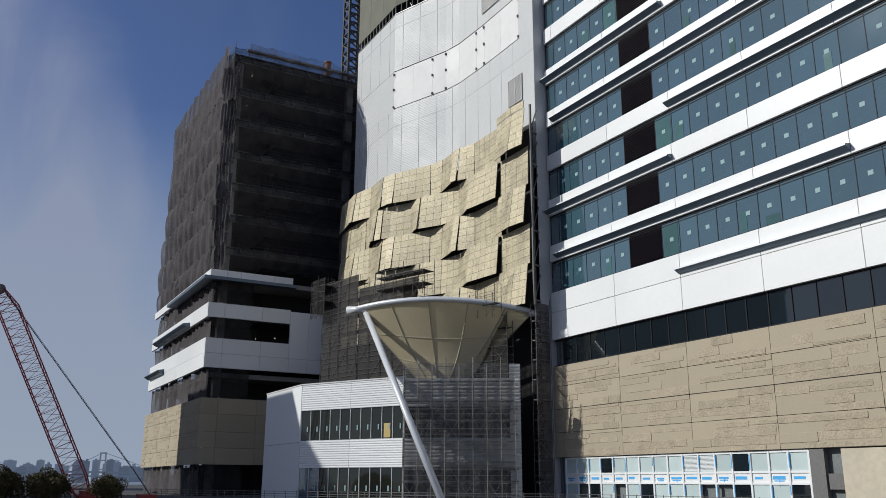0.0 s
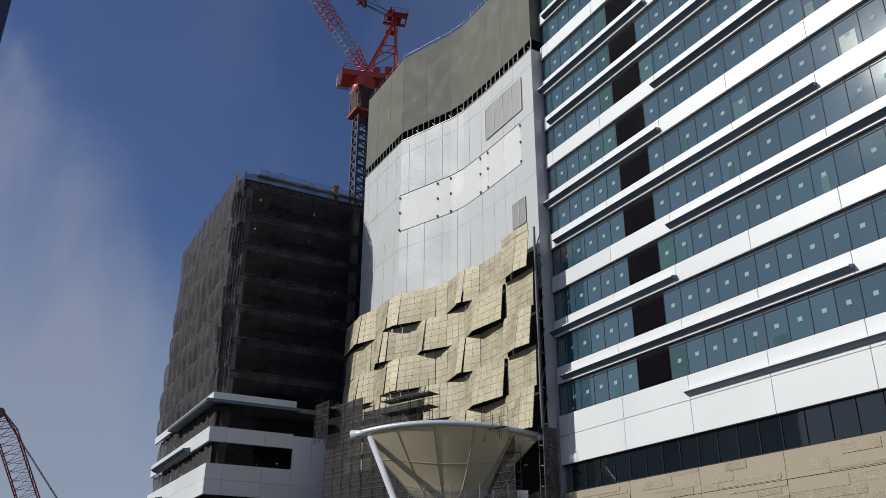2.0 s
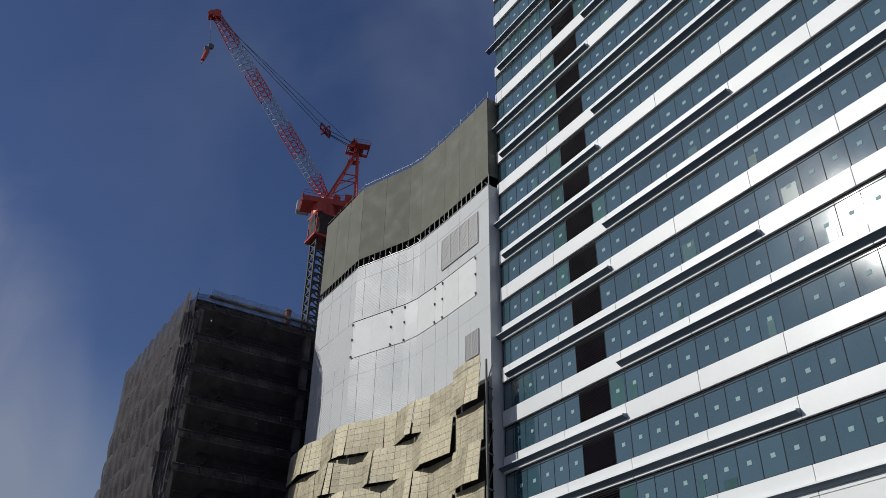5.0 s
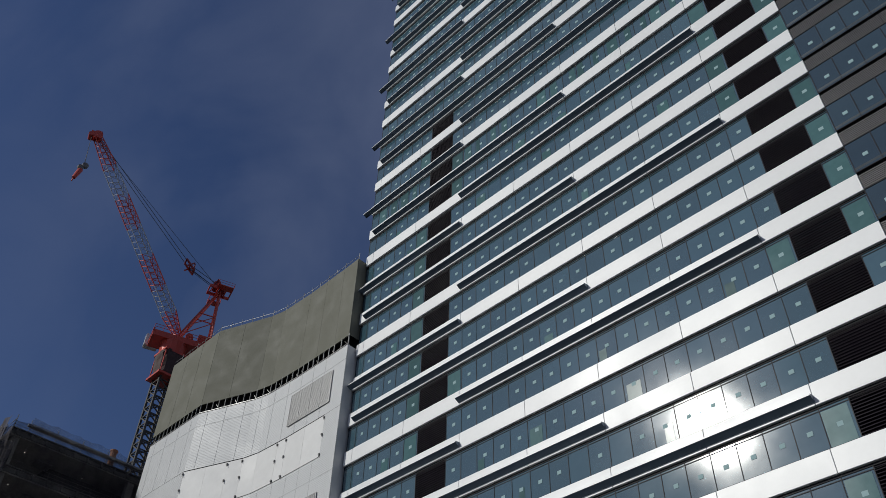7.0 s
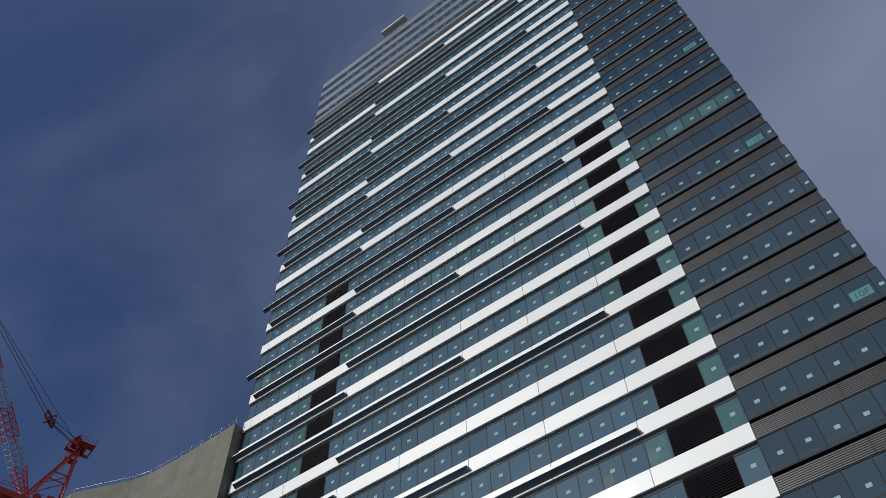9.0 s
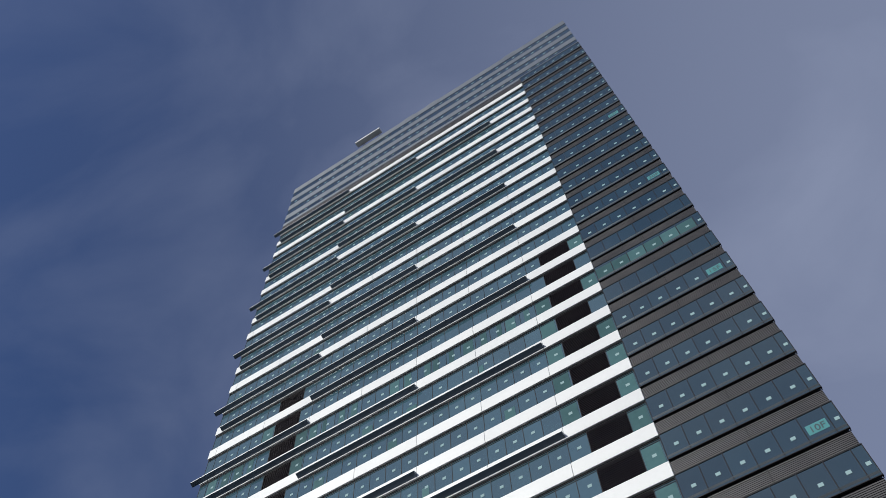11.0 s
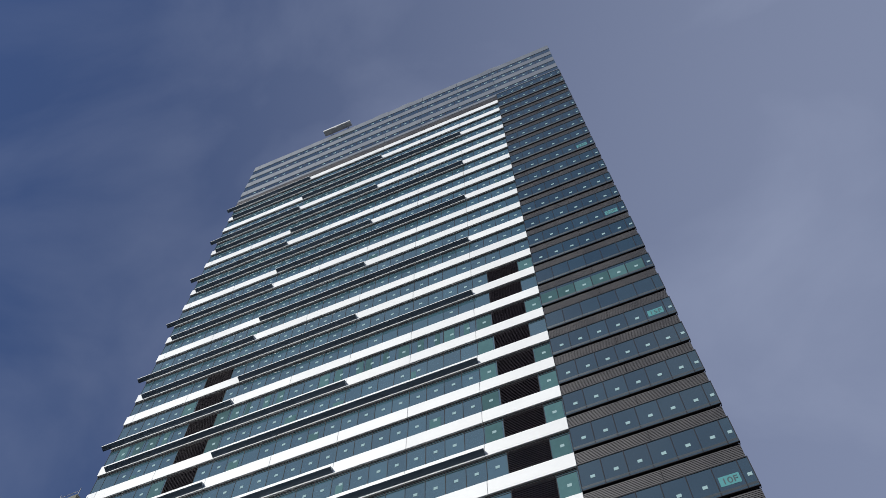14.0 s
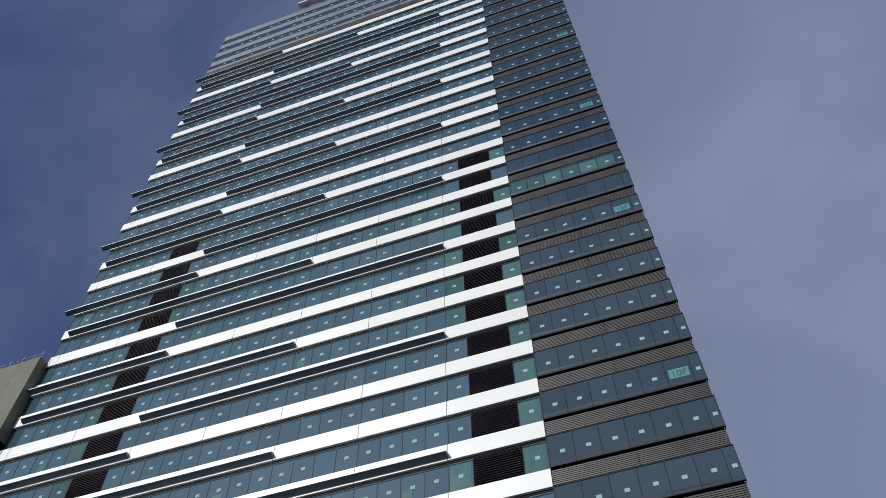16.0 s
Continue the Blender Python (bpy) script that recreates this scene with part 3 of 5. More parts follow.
def stone_panel(w, h, seed):
    """A stone cladding panel: the smooth field, and the long split-faced slabs that stand proud of it."""
    r = random.Random(seed)
    field = block_mesh("stone_panel", 0.015, w - 0.015, -0.10, 0.25, 0.015, h - 0.015, M_STONE)
    slabs = []
    z = 0.02
    while z < h - 0.25:
        hh = r.uniform(0.26, 0.66)
        hh = min(hh, h - 0.02 - z)
        x = 0.02 if r.random() < 0.4 else r.uniform(0.1, w * 0.6)
        x2 = min(w - 0.02, x + r.uniform(1.5, w * 0.95))
        stone = M_STONE_R if r.random() < 0.8 else M_STONE
        if r.random() < 0.93:
            slabs.append(block_mesh("slab", x, x2, -0.10 - r.uniform(0.012, 0.04), -0.09, z, z + hh - 0.02, stone))
        if x2 < w - 1.2 and r.random() < 0.6:
            slabs.append(block_mesh("slab", x2 + 0.02, w - 0.02 - r.uniform(0, 0.6), -0.10 - r.uniform(0.01, 0.035), -0.09, z + r.uniform(0, 0.12), z + hh - 0.02, M_STONE_R))
        z += hh
    return field, slabs


def lay_stone(meshes, parent, loc):
    field, slabs = meshes
    panel = part("stone_panel", field, None, parent, "beige stone with split-faced slabs", loc=loc)
    for me in slabs:
        part("slab", me, None, panel)


STONE_Z = (3.67, 5.74, 7.7, 9.66, 11.43)
stones = [[stone_panel(BAY, STONE_Z[i + 1] - STONE_Z[i], 10 * i + s) for s in range(5)] for i in range(4)]
for i in range(4):
    for j, (x0, x1) in enumerate(PANEL_X):
        me = stone_panel(x1 - x0, STONE_Z[i + 1] - STONE_Z[i], 77 + i) if x0 == X_L else stones[i][(j * 2 + i * 3) % 5]
        lay_stone(me, tower, (x0, 0, STONE_Z[i]))
    lay_stone(stones[i][i], tower, (X_R, 0, STONE_Z[i]))

# thin dark bar painted in for the shade of the open stone joint
b = bmesh.new()
box(b, X_L + 0.02, X_END, -0.135, -0.08, 7.69, 7.715)
part("joint_shade_bar", b, M_DARK, tower)

# roof gondola and its rails
gon = thing("facade_gondola", "pale grey window-cleaning gondola at the roof edge", "gondola", (-41.0, 0.6, 165.2))
b = bmesh.new()
box(b, -3.0, 3.0, -1.9, -0.8, 1.5, 1.62)
for y in (-1.9, -0.86):
    box(b, -3.0, 3.0, y, y + 0.06, 1.62, 2.15)
for x in (-3.0, 2.94):
    box(b, x, x + 0.06, -1.84, -0.86, 1.62, 2.15)
part("basket", b, M_CRWHITE, gon)
b = bmesh.new()
for x in (-1.7, 1.9):
    bar(b, (x, 0.8, 0.0), (x, 0.8, 2.6), 0.12, 6)
    bar(b, (x, 0.8, 2.6), (x, -1.4, 2.6), 0.1, 6)
    bar(b, (x, -1.4, 2.6), (x, -1.4, 1.6), 0.05, 6)
    bar(b, (x, -0.2, 0.0), (x, -1.0, 1.5), 0.07, 6)
bar(b, (2.6, -1.2, 2.1), (2.6, -1.2, 3.0), 0.04, 6)
part("outrigger", b, M_STEEL, gon)
b = bmesh.new()
box(b, -0.6, 0.8, -0.4, 1.4, 0.0, 1.3)
bmesh.ops.bevel(b, geom=b.edges[:], offset=0.08, segments=1, affect="EDGES")
part("carriage", b, M_STEEL, gon)


# ---- shop front under the podium ----
shop = thing("shop_front", "white framed shop front with blue masking tape", "shop front", (0, 0.12, 0))
XS0, XS1 = -59.1, -35.1
n_sh = 16
ws = (XS1 - XS0) / n_sh
b = bmesh.new()
for i in range(n_sh + 1):
    x = XS0 + ws * i
    box(b, x - 0.07, x + 0.07, -0.1, 0.1, 0, 3.6)
for z in (1.55, 2.25, 3.5):
    box(b, XS0, XS1, -0.08, 0.08, z, z + 0.14)
part("frame", b, M_WHITE, shop)
rs = random.Random(3)
OPEN_BAYS = (1, 4, 10, 11)
for i in range(n_sh):
    x = XS0 + ws * i
    for z0, z1 in ((0.05, 1.55), (2.39, 3.5)):
        if z0 < 1 and i in OPEN_BAYS:
            continue
        b = bmesh.new()
        box(b, x + 0.08, x + ws - 0.08, -0.01, 0.01, z0, z1)
        pale = rs.random() < 0.72
        part("pane", b, M_FROST if pale else M_DARKGLASS, shop, "frosted film over the glass" if pale else "")
        if z0 > 1 and i in (9, 10):
            b = bmesh.new()
            for j in range(12):
                box(b, x + 0.12, x + ws - 0.12, -0.05, -0.015, z0 + 0.06 + j * 0.085, z0 + 0.11 + j * 0.085)
            part("roller_blind", b, M_WHITE, shop)
    b = bmesh.new()
    box(b, x + 0.08, x + ws - 0.08, -0.02, 0.02, 1.69, 2.25)
    part("panel", b, M_WHITE, shop)
    b = bmesh.new()
    tx, tw = x + rs.uniform(0.12, 0.3), rs.uniform(0.6, 1.05)
    tz = rs.uniform(1.86, 1.92)
    box(b, tx, tx + tw, -0.03, -0.022, tz, tz + rs.uniform(0.12, 0.22))
    part("tape", b, M_BLUE, shop)
    if rs.random() < 0.45:
        b = bmesh.new()
        box(b, tx + 0.1, tx + 0.1 + tw * 0.8, -0.03, -0.022, tz - 0.12, tz - 0.05)
        box(b, tx + tw * 0.5, tx + tw * 0.5 + 0.06, -0.035, -0.03, tz - 0.4, tz)
        part("tape", b, M_BLUE, shop)
    for z0, z1 in ((2.45, 3.45), (0.6, 1.5)):
        if rs.random() < 0.7:
            b = bmesh.new()
            sx = x + rs.choice((-0.05, 0.04))
            box(b, sx, sx + 0.07, -0.115, -0.105, z0 + rs.uniform(0, 0.4), z1)
            part("tape", b, M_BLUE, shop)
b = bmesh.new()
box(b, -32.8, 4.0, -0.05, 0.4, 0.0, 3.6)
part("travertine_wall", b, M_STONE_P, tower, "pale travertine wall at street level")
b = bmesh.new()
box(b, -35.0, -34.0, 0.0, 0.35, 0.0, 3.65)
box(b, -33.9, -32.85, 0.1, 0.35, 1.3, 2.2)
part("dark_timber_panel", b, M_STEEL, tower)


def net_sheet(p0, p1, z0, z1, out, seed, nx=40, nz=14, sag=0.7):
    """A hanging net between two plan points: bellied between its ties and folded."""
    r = random.Random(seed)
    ph = [r.uniform(0, 6.28) for _ in range(6)]
    b = bmesh.new()
    p0, p1 = Vector(p0), Vector(p1)
    grid = []
    for i in range(nx + 1):
        u = i / nx
        col = []
        for j in range(nz + 1):
            v = j / nz
            belly = sag * math.sin(math.pi * (1 - v) ** 0.7) * (0.85 + 0.15 * math.sin(9 * u + ph[0]))
            fold = 0.15 * math.sin(70 * u + 0.8 * v + ph[1]) + 0.13 * math.sin(131 * u - 1.2 * v + ph[2]) + 0.08 * math.sin(33 * u + 2 * v + ph[3])
            fold *= 0.25 + 0.75 * v if sag < 0.2 else 1.0
            q = p0.lerp(p1, u)
            o = Vector(out) * (belly + fold + 0.25)
            col.append(b.verts.new((q.x + o.x, q.y + o.y, z0 + (z1 - z0) * v + 0.18 * math.sin(17 * u + ph[4]) * (1 if j in (0,) else 0))))
        grid.append(col)
    for i in range(nx):
        for j in range(nz):
            b.faces.new((grid[i][j], grid[i + 1][j], grid[i + 1][j + 1], grid[i][j + 1]))
    return b


# ---- the frame building, still under nets ----
XF, YF, XF2, YF2 = -99.2, -21.2, -132.0, 16.0
frame_b = thing("frame_building", "unfinished steel frame building hung with dark dust nets", "building", (0, 0, 0))
FL = [25.9, 29.3, 33.5, 37.65, 41.9, 46.25, 50.5, 55.2]
for z in [14.3, 18.2, 22.1] + FL:
    b = bmesh.new()
    box(b, XF2 + 0.8, XF - 0.9, YF + 1.0, YF2, z - 0.9, z - 0.35)
    part("floor_slab", b, M_CONC, frame_b)
for z in FL[1:]:
    b = bmesh.new()
    # edge beam with stiffener plates, kerb and handrail
    box(b, XF - 0.95, XF - 0.75, YF + 1.0, YF2, z - 0.75, z - 0.15)
    y = YF + 1.6
    while y < YF2:
        box(b, XF - 0.75, XF - 0.5, y, y + 0.18, z - 0.72, z - 0.1)
        y += 1.85
    box(b, XF - 0.9, XF - 0.45, YF + 1.0, YF2, z - 0.15, z - 0.05)
    part("edge_beam", b, M_STEEL, frame_b)
    b = bmesh.new()
    for dz in (0.5, 0.95):
        bar(b, (XF - 0.9, YF + 1, z + dz), (XF - 0.9, YF2, z + dz), 0.018, 4)
    y = YF + 1.6
    while y < YF2:
        bar(b, (XF - 0.9, y, z - 0.05), (XF - 0.9, y, z + 1.0), 0.018, 4)
        y += 1.85
    part("guard_rail", b, M_STEEL, frame_b)
for x in (XF - 1.6, XF - 9, XF - 17, XF - 25, XF2 + 1.6):
    for y in (YF + 2.0, YF + 17.5, YF + 26):
        b = bmesh.new()
        box(b, x - 0.45, x + 0.45, y - 0.45, y + 0.45, 0.0, 55.0)
        bmesh.ops.bevel(b, geom=b.edges[:], offset=0.05, segments=1, affect="EDGES")
        part("column", b, M_CONC, frame_b)
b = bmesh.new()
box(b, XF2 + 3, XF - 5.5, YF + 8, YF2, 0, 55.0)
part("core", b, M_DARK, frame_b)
smooth(part("dust_net", net_sheet((XF - 0.6, YF + 2.6, 0), (XF - 0.6, YF2, 0), 26.6, 41.8, (1, 0, 0), 92, 60, 20, 0.02), M_NETV, frame_b, "black net across the open floors"))
smooth(part("dust_net", net_sheet((XF - 0.5, YF + 0.9, 0), (XF - 0.5, YF2, 0), 41.6, 56.0, (1, 0, 0), 93, 70, 20, 0.02), M_NETV, frame_b, "thin dark net veiling the upper floors"))
# loose strips of net hanging round the corner
r_n = random.Random(14)
for i in range(16):
    z1 = 27.5 + i * 1.85 + r_n.uniform(-0.5, 0.5)
    x0, y0 = XF - r_n.uniform(0.1, 0.7), YF + r_n.uniform(0.3, 0.9)
    smooth(part("dust_net", net_sheet((x0 - r_n.uniform(0.8, 2.2), y0 - 0.2, 0), (x0 + 0.3, y0 + r_n.uniform(0.6, 1.6), 0), z1 - r_n.uniform(2.5, 4.4), z1, (0.5, -0.5, 0), 200 + i, 16, 8, 0.12), M_NET, frame_b, "loose strip of dust net at the corner"))
# netted guard fence on the roof
smooth(part("dust_net", net_sheet((XF - 0.9, YF + 3, 0), (XF - 0.9, YF2 - 4, 0), 54.9, 57.2, (1, 0, 0), 96, 50, 6, 0.02), M_NETF, frame_b, "thin grey net on the roof rail"))
# air ducts under the slabs
for z in FL[3:]:
    b = bmesh.new()
    for i in range(6):
        box(b, XF - 4.2 - 0.35 * i, XF - 4.0 - 0.35 * i, YF + 6.0, YF + 8.2, z - 1.25, z - 1.0)
    part("duct_grille", b, M_SCAF, frame_b)
b = bmesh.new()
for x0, x1, y0, y1 in ((XF - 0.9, XF - 0.9, YF + 3, YF2), (XF2, XF - 0.9, YF + 1.2, YF + 1.2)):
    for i in range(2):
        bar(b, (x0, y0, 55.9 + 0.6 * i), (x1, y1, 55.9 + 0.6 * i), 0.04, 4)
    for i in range(11):
        x, y = x0 + (x1 - x0) * i / 10, y0 + (y1 - y0) * i / 10
        bar(b, (x, y, 54.6), (x, y, 57.0), 0.05, 4)
bar(b, (XF - 0.6, YF + 2.6, 56.0), (XF - 0.6, YF2, 56.2), 0.22, 8)
part("roof_rail", b, M_SCAF, frame_b)
b = bmesh.new()
bar(b, (XF - 1.6, -7.0, 55.0), (XF - 1.6, -7.0, 57.6), 0.42, 12)
bar(b, (XF - 1.6, -7.0, 57.6), (XF - 1.6, -7.0, 57.8), 0.52, 12)
part("drum", b, M_RUST, frame_b)


for i, (z0, z1) in enumerate(zip([26.0] + FL[1:7], FL[1:7] + [56.6])):
    ob = part("dust_net", net_sheet((XF2 - 0.3, YF + 0.8, 0), (XF - 0.8, YF + 0.8, 0), z0 - 0.2, z1, (0, -1, 0), 40 + i, 130, 10, 0.4 if i < 5 else 0.15), M_NET, frame_b, "grey dust net hanging in folds")
    smooth(ob)
    ob = part("dust_net", net_sheet((XF2 - 0.3, YF2, 0), (XF2 - 0.3, YF + 0.8, 0), z0 - 0.2, z1, (-1, 0, 0), 60 + i, 40, 14, 0.6), M_NETS, frame_b, "grey dust net hanging in folds")
    smooth(ob)


def band_wall(name, z0, z1, y_end, material, t=0.3, x_end=XF2, cuts_y=(), cuts_x=()):
    """Cladding panels of one height round the corner of the frame building."""
    ys = [YF] + list(cuts_y) + [y_end]
    for a, e in zip(ys, ys[1:]):
        b = bmesh.new()
        box(b, XF - t, XF, a + 0.015, e - 0.015, z0 + 0.015, z1 - 0.015)
        part(name, b, material, frame_b)
    xs = [XF - t - 0.002] + list(cuts_x) + [x_end]
    for a, e in zip(xs, xs[1:]):
        b = bmesh.new()
        box(b, e + 0.015, a - 0.015, YF, YF + t, z0 + 0.015, z1 - 0.015)
        part(name, b, material, frame_b)


CX = [-106.5, -113.8, -121.2, -128.5]
band_wall("white_panel", 25.15, 26.15, -10.9, M_WHITE, cuts_y=(-19.2, -17.5, -13.3), cuts_x=CX)
band_wall("white_panel", 20.35, 22.1, -11.0, M_WHITE, cuts_y=(-19.2, -14.6), cuts_x=CX)
band_wall("white_panel", 16.1, 17.9, -11.0, M_WHITE, cuts_y=(-19.2, -14.6), cuts_x=CX)
band_wall("white_panel", 14.4, 16.1, -1.0, M_WHITE, cuts_y=(-19.2, -14.6, -11.0, -8.6), cuts_x=CX)
for a, e in ((-11.0, -8.6), (-8.6, -1.0)):
    b = bmesh.new()
    box(b, XF - 0.3, XF, a + 0.015, e - 0.015, 16.115, 21.9)
    part("white_panel", b, M_WHITE, frame_b)
# upper canopy ledge round the corner
b = bmesh.new()
box(b, XF - 0.3, XF + 0.9, YF - 0.9, -10.7, 24.75, 25.13)
part("ledge", b, M_LEDGE, frame_b, "dark blue-grey projecting ledge")
b = bmesh.new()
box(b, -119.0, XF - 0.31, YF - 0.9, YF + 0.3, 24.75, 25.13)
part("ledge", b, M_LEDGE, frame_b, "dark blue-grey projecting ledge")
for x0, x1, z in ((-127.0, -108.0, 20.3), (-131.0, -121.5, 15.9)):
    b = bmesh.new()
    extrude_x(b, [(YF, z), (YF - 0.5, z + 0.15), (YF - 0.9, z + 0.4), (YF - 0.9, z + 0.52), (YF, z + 0.7)], x0, x1)
    part("ledge", b, M_LEDGE, frame_b, "dark blue-grey projecting ledge")
# dark sheets standing in for unlit rooms in the window strips, and inner nets
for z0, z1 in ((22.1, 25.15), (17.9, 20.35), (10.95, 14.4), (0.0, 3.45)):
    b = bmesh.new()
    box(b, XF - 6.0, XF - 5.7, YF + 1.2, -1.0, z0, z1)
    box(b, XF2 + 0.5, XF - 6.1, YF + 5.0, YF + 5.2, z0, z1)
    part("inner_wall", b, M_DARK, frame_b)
    smooth(part("dust_net", net_sheet((XF2 + 0.2, YF + 0.9, 0), (XF - 0.4, YF + 0.9, 0), z0, z1, (0, -1, 0), int(z0) + 7, 90, 8, 0.05), M_NET, frame_b, "grey net behind the bands"))
    smooth(part("dust_net", net_sheet((XF - 0.5, YF + 0.5, 0), (XF - 0.5, YF + 5.5, 0), z0, z1, (1, 0, 0), int(z0) + 11, 30, 8, 0.02), M_NET2, frame_b, "black net behind the bands"))
# stone base
S4 = (3.45, 5.3, 7.1, 9.1, 10.93)
for i in range(4):
    h = S4[i + 1] - S4[i]
    for j, (a, e) in enumerate(zip([YF, -19.2, -14.6, -9.8, -5.0], [-19.2, -14.6, -9.8, -5.0, -0.5])):
        b = bmesh.new()
        box(b, XF - 0.3, XF, a + 0.015, e - 0.015, S4[i] + 0.015, S4[i + 1] - 0.015)
        part("stone_panel", b, M_STONE, frame_b)
    xs = [XF - 0.31] + CX + [XF2]
    for j, (a, e) in enumerate(zip(xs, xs[1:])):
        lay_stone(stone_panel(a - e, h, 300 + 7 * i + j), frame_b, (e, YF + 0.1, S4[i]))

# ---- the silver building with the wavy front ----
hall = thing("silver_hall", "silver corrugated building with a wavy front, half sheeted", "building", (0, 0, 0))
PLAN = [(-60.4, -1.2), (-63.0, -1.12), (-69.5, -1.1), (-74.5, -1.3), (-76.7, -1.75), (-84.3, -4.65), (-95.6, -4.65)]


def wall_sheet(plan, z0, z1, thick=0.3):
    b = bmesh.new()
    n = len(plan)
    f = [[b.verts.new((x, y, z)) for x, y in plan] for z in (z0, z1)]
    k = [[b.verts.new((x, y + thick, z)) for x, y in plan] for z in (z0, z1)]
    for i in range(n - 1):
        b.faces.new((f[0][i], f[0][i + 1], f[1][i + 1], f[1][i]))
        b.faces.new((k[0][i], k[1][i], k[1][i + 1], k[0][i + 1]))
        b.faces.new((f[1][i], f[1][i + 1], k[1][i + 1], k[1][i]))
        b.faces.new((f[0][i], k[0][i], k[0][i + 1], f[0][i + 1]))
    for i in (0, n - 1):
        b.faces.new((f[0][i], f[1][i], k[1][i], k[0][i]))
    return b


def ribbed(plan, z0, z1, pitch=0.21, depth=0.014):
    """Corrugated sheet with horizontal ribs that follows the plan line."""
    b = bmesh.new()
    prev = None
    z, i = z0, 0
    while z < z1 + 1e-6:
        off = depth if i % 4 in (1, 2) else 0.0
        ring = [b.verts.new((x, y - off, min(z, z1))) for x, y in plan]
        if prev:
            for j in range(len(plan) - 1):
                b.faces.new((prev[j], prev[j + 1], ring[j + 1], ring[j]))
        prev = ring
        z += (0.03 if i % 2 == 0 else pitch / 2 - 0.03)
        i += 1
    return b


b = bmesh.new()
vs = [(-60.2, 0.9), (-60.2, 34), (-95.0, 34), (-95.0, -3.5), (-84.3, -3.8), (-77, -0.8)]
low, up = [b.verts.new((x, y, 0)) for x, y in vs], [b.verts.new((x, y, 69.0)) for x, y in vs]
b.faces.new(low[::-1]), b.faces.new(up)
for i in range(len(vs)):
    j = (i + 1) % len(vs)
    b.faces.new((low[i], low[j], up[j], up[i]))
part("core", b, M_DARK, hall)
SEGS = [PLAN[0:2], PLAN[1:3], PLAN[2:5], PLAN[4:6], PLAN[5:7]]
for s in SEGS:
    part("corrugated_sheet", ribbed(s, 30.0, 44.6), M_SILVER, hall)
    part("corrugated_sheet", ribbed(s, 49.6, 57.3), M_SILVER, hall)
for s in (PLAN[0:2], PLAN[5:7]):
    part("corrugated_sheet", ribbed(s, 44.6, 49.6), M_SILVER, hall)
part("corrugated_sheet", ribbed([(-95.6, -4.65), (-95.6, 34)], 30.0, 57.3), M_SILVER, hall)
part("corrugated_sheet", ribbed([(-60.38, 2.0), (-60.38, -1.2)], 0.0, 57.3), M_SILVER, hall)
flat = [PLAN[1], (-66.3, -1.11), PLAN[2], (-71.0, -1.15), PLAN[3], PLAN[4], (-78.6, -2.475), (-81.4, -3.543), PLAN[5]]
for i in range(len(flat) - 1):
    part("flat_panel", wall_sheet([(flat[i][0] - 0.01, flat[i][1]), (flat[i + 1][0] + 0.01, flat[i + 1][1])], 44.7, 49.5, 0.2), M_SILVERFLAT, hall)
# mesh-covered upper storeys and the open slot beneath them
for i in range(len(PLAN) - 1):
    p0, p1 = Vector(PLAN[i]), Vector(PLAN[i + 1])
    m = max(1, round((p1 - p0).length / 3.4))
    for j in range(m):
        a, e = p0.lerp(p1, j / m + 0.002), p0.lerp(p1, (j + 1) / m - 0.002)
        part("sheeting", wall_sheet([tuple(a), tuple(e)], 58.6, 70.0, 0.15), M_MESH, hall, "olive-grey sheeting")
part("sheeting", wall_sheet([(-60.4, -1.2), (-60.3, 20)], 58.6, 70.0, 0.15), M_MESH, hall, "olive-grey sheeting")
part("sheeting", wall_sheet([(-95.6, -4.65), (-95.5, 20)], 58.6, 70.0, 0.15), M_MESH, hall, "olive-grey sheeting")
b = bmesh.new()
for i in range(len(PLAN) - 1):
    a, e = Vector((*PLAN[i], 0)), Vector((*PLAN[i + 1], 0))
    m = max(1, int((e - a).length / 0.9))
    for j in range(m):
        q = a.lerp(e, j / m)
        bar(b, (q.x, q.y + 0.05, 57.2), (q.x, q.y + 0.05, 58.8), 0.07, 4)
        if j % 3 == 0:
            q2 = a.lerp(e, (j + 1) / m)
            bar(b, (q.x, q.y + 0.3, 57.3), (q2.x, q2.y + 0.3, 58.6), 0.03, 4)
    bar(b, (a.x, a.y, 57.4), (e.x, e.y, 57.4), 0.06, 4)
part("slot_frame", b, M_SCAF, hall)
b = bmesh.new()
for i in range(len(PLAN) - 1):
    a, e = Vector((*PLAN[i], 0)), Vector((*PLAN[i + 1], 0))
    bar(b, (a.x, a.y + 0.1, 70.6), (e.x, e.y + 0.1, 70.6), 0.025, 4)
    m = max(1, round((e - a).length / 1.8))
    for j in range(m):
        q = a.lerp(e, j / m)
        bar(b, (q.x, q.y + 0.1, 69.9), (q.x, q.y + 0.1, 71.0), 0.035, 4)
part("roof_rail", b, M_SCAF, hall)
# vertical and horizontal sheet joints
for i in range(1, len(PLAN) - 1):
    p0, p1 = Vector(PLAN[i]), Vector(PLAN[i + 1])
    m = max(1, round((p1 - p0).length / 2.6))
    for j in range(m):
        q = p0.lerp(p1, (j + 0.5) / m)
        for z0, z1 in ((34.0, 44.6), (49.6, 57.3)):
            b = bmesh.new()
            box(b, q.x - 0.02, q.x + 0.02, q.y - 0.024, q.y + 0.02, z0, z1)
            part("sheet_joint", b, M_JOINT, hall)
for z in (42.3, 55.4):
    part("sheet_joint", wall_sheet([(x, y - 0.022) for x, y in PLAN], z, z + 0.05, 0.03), M_JOINT, hall)
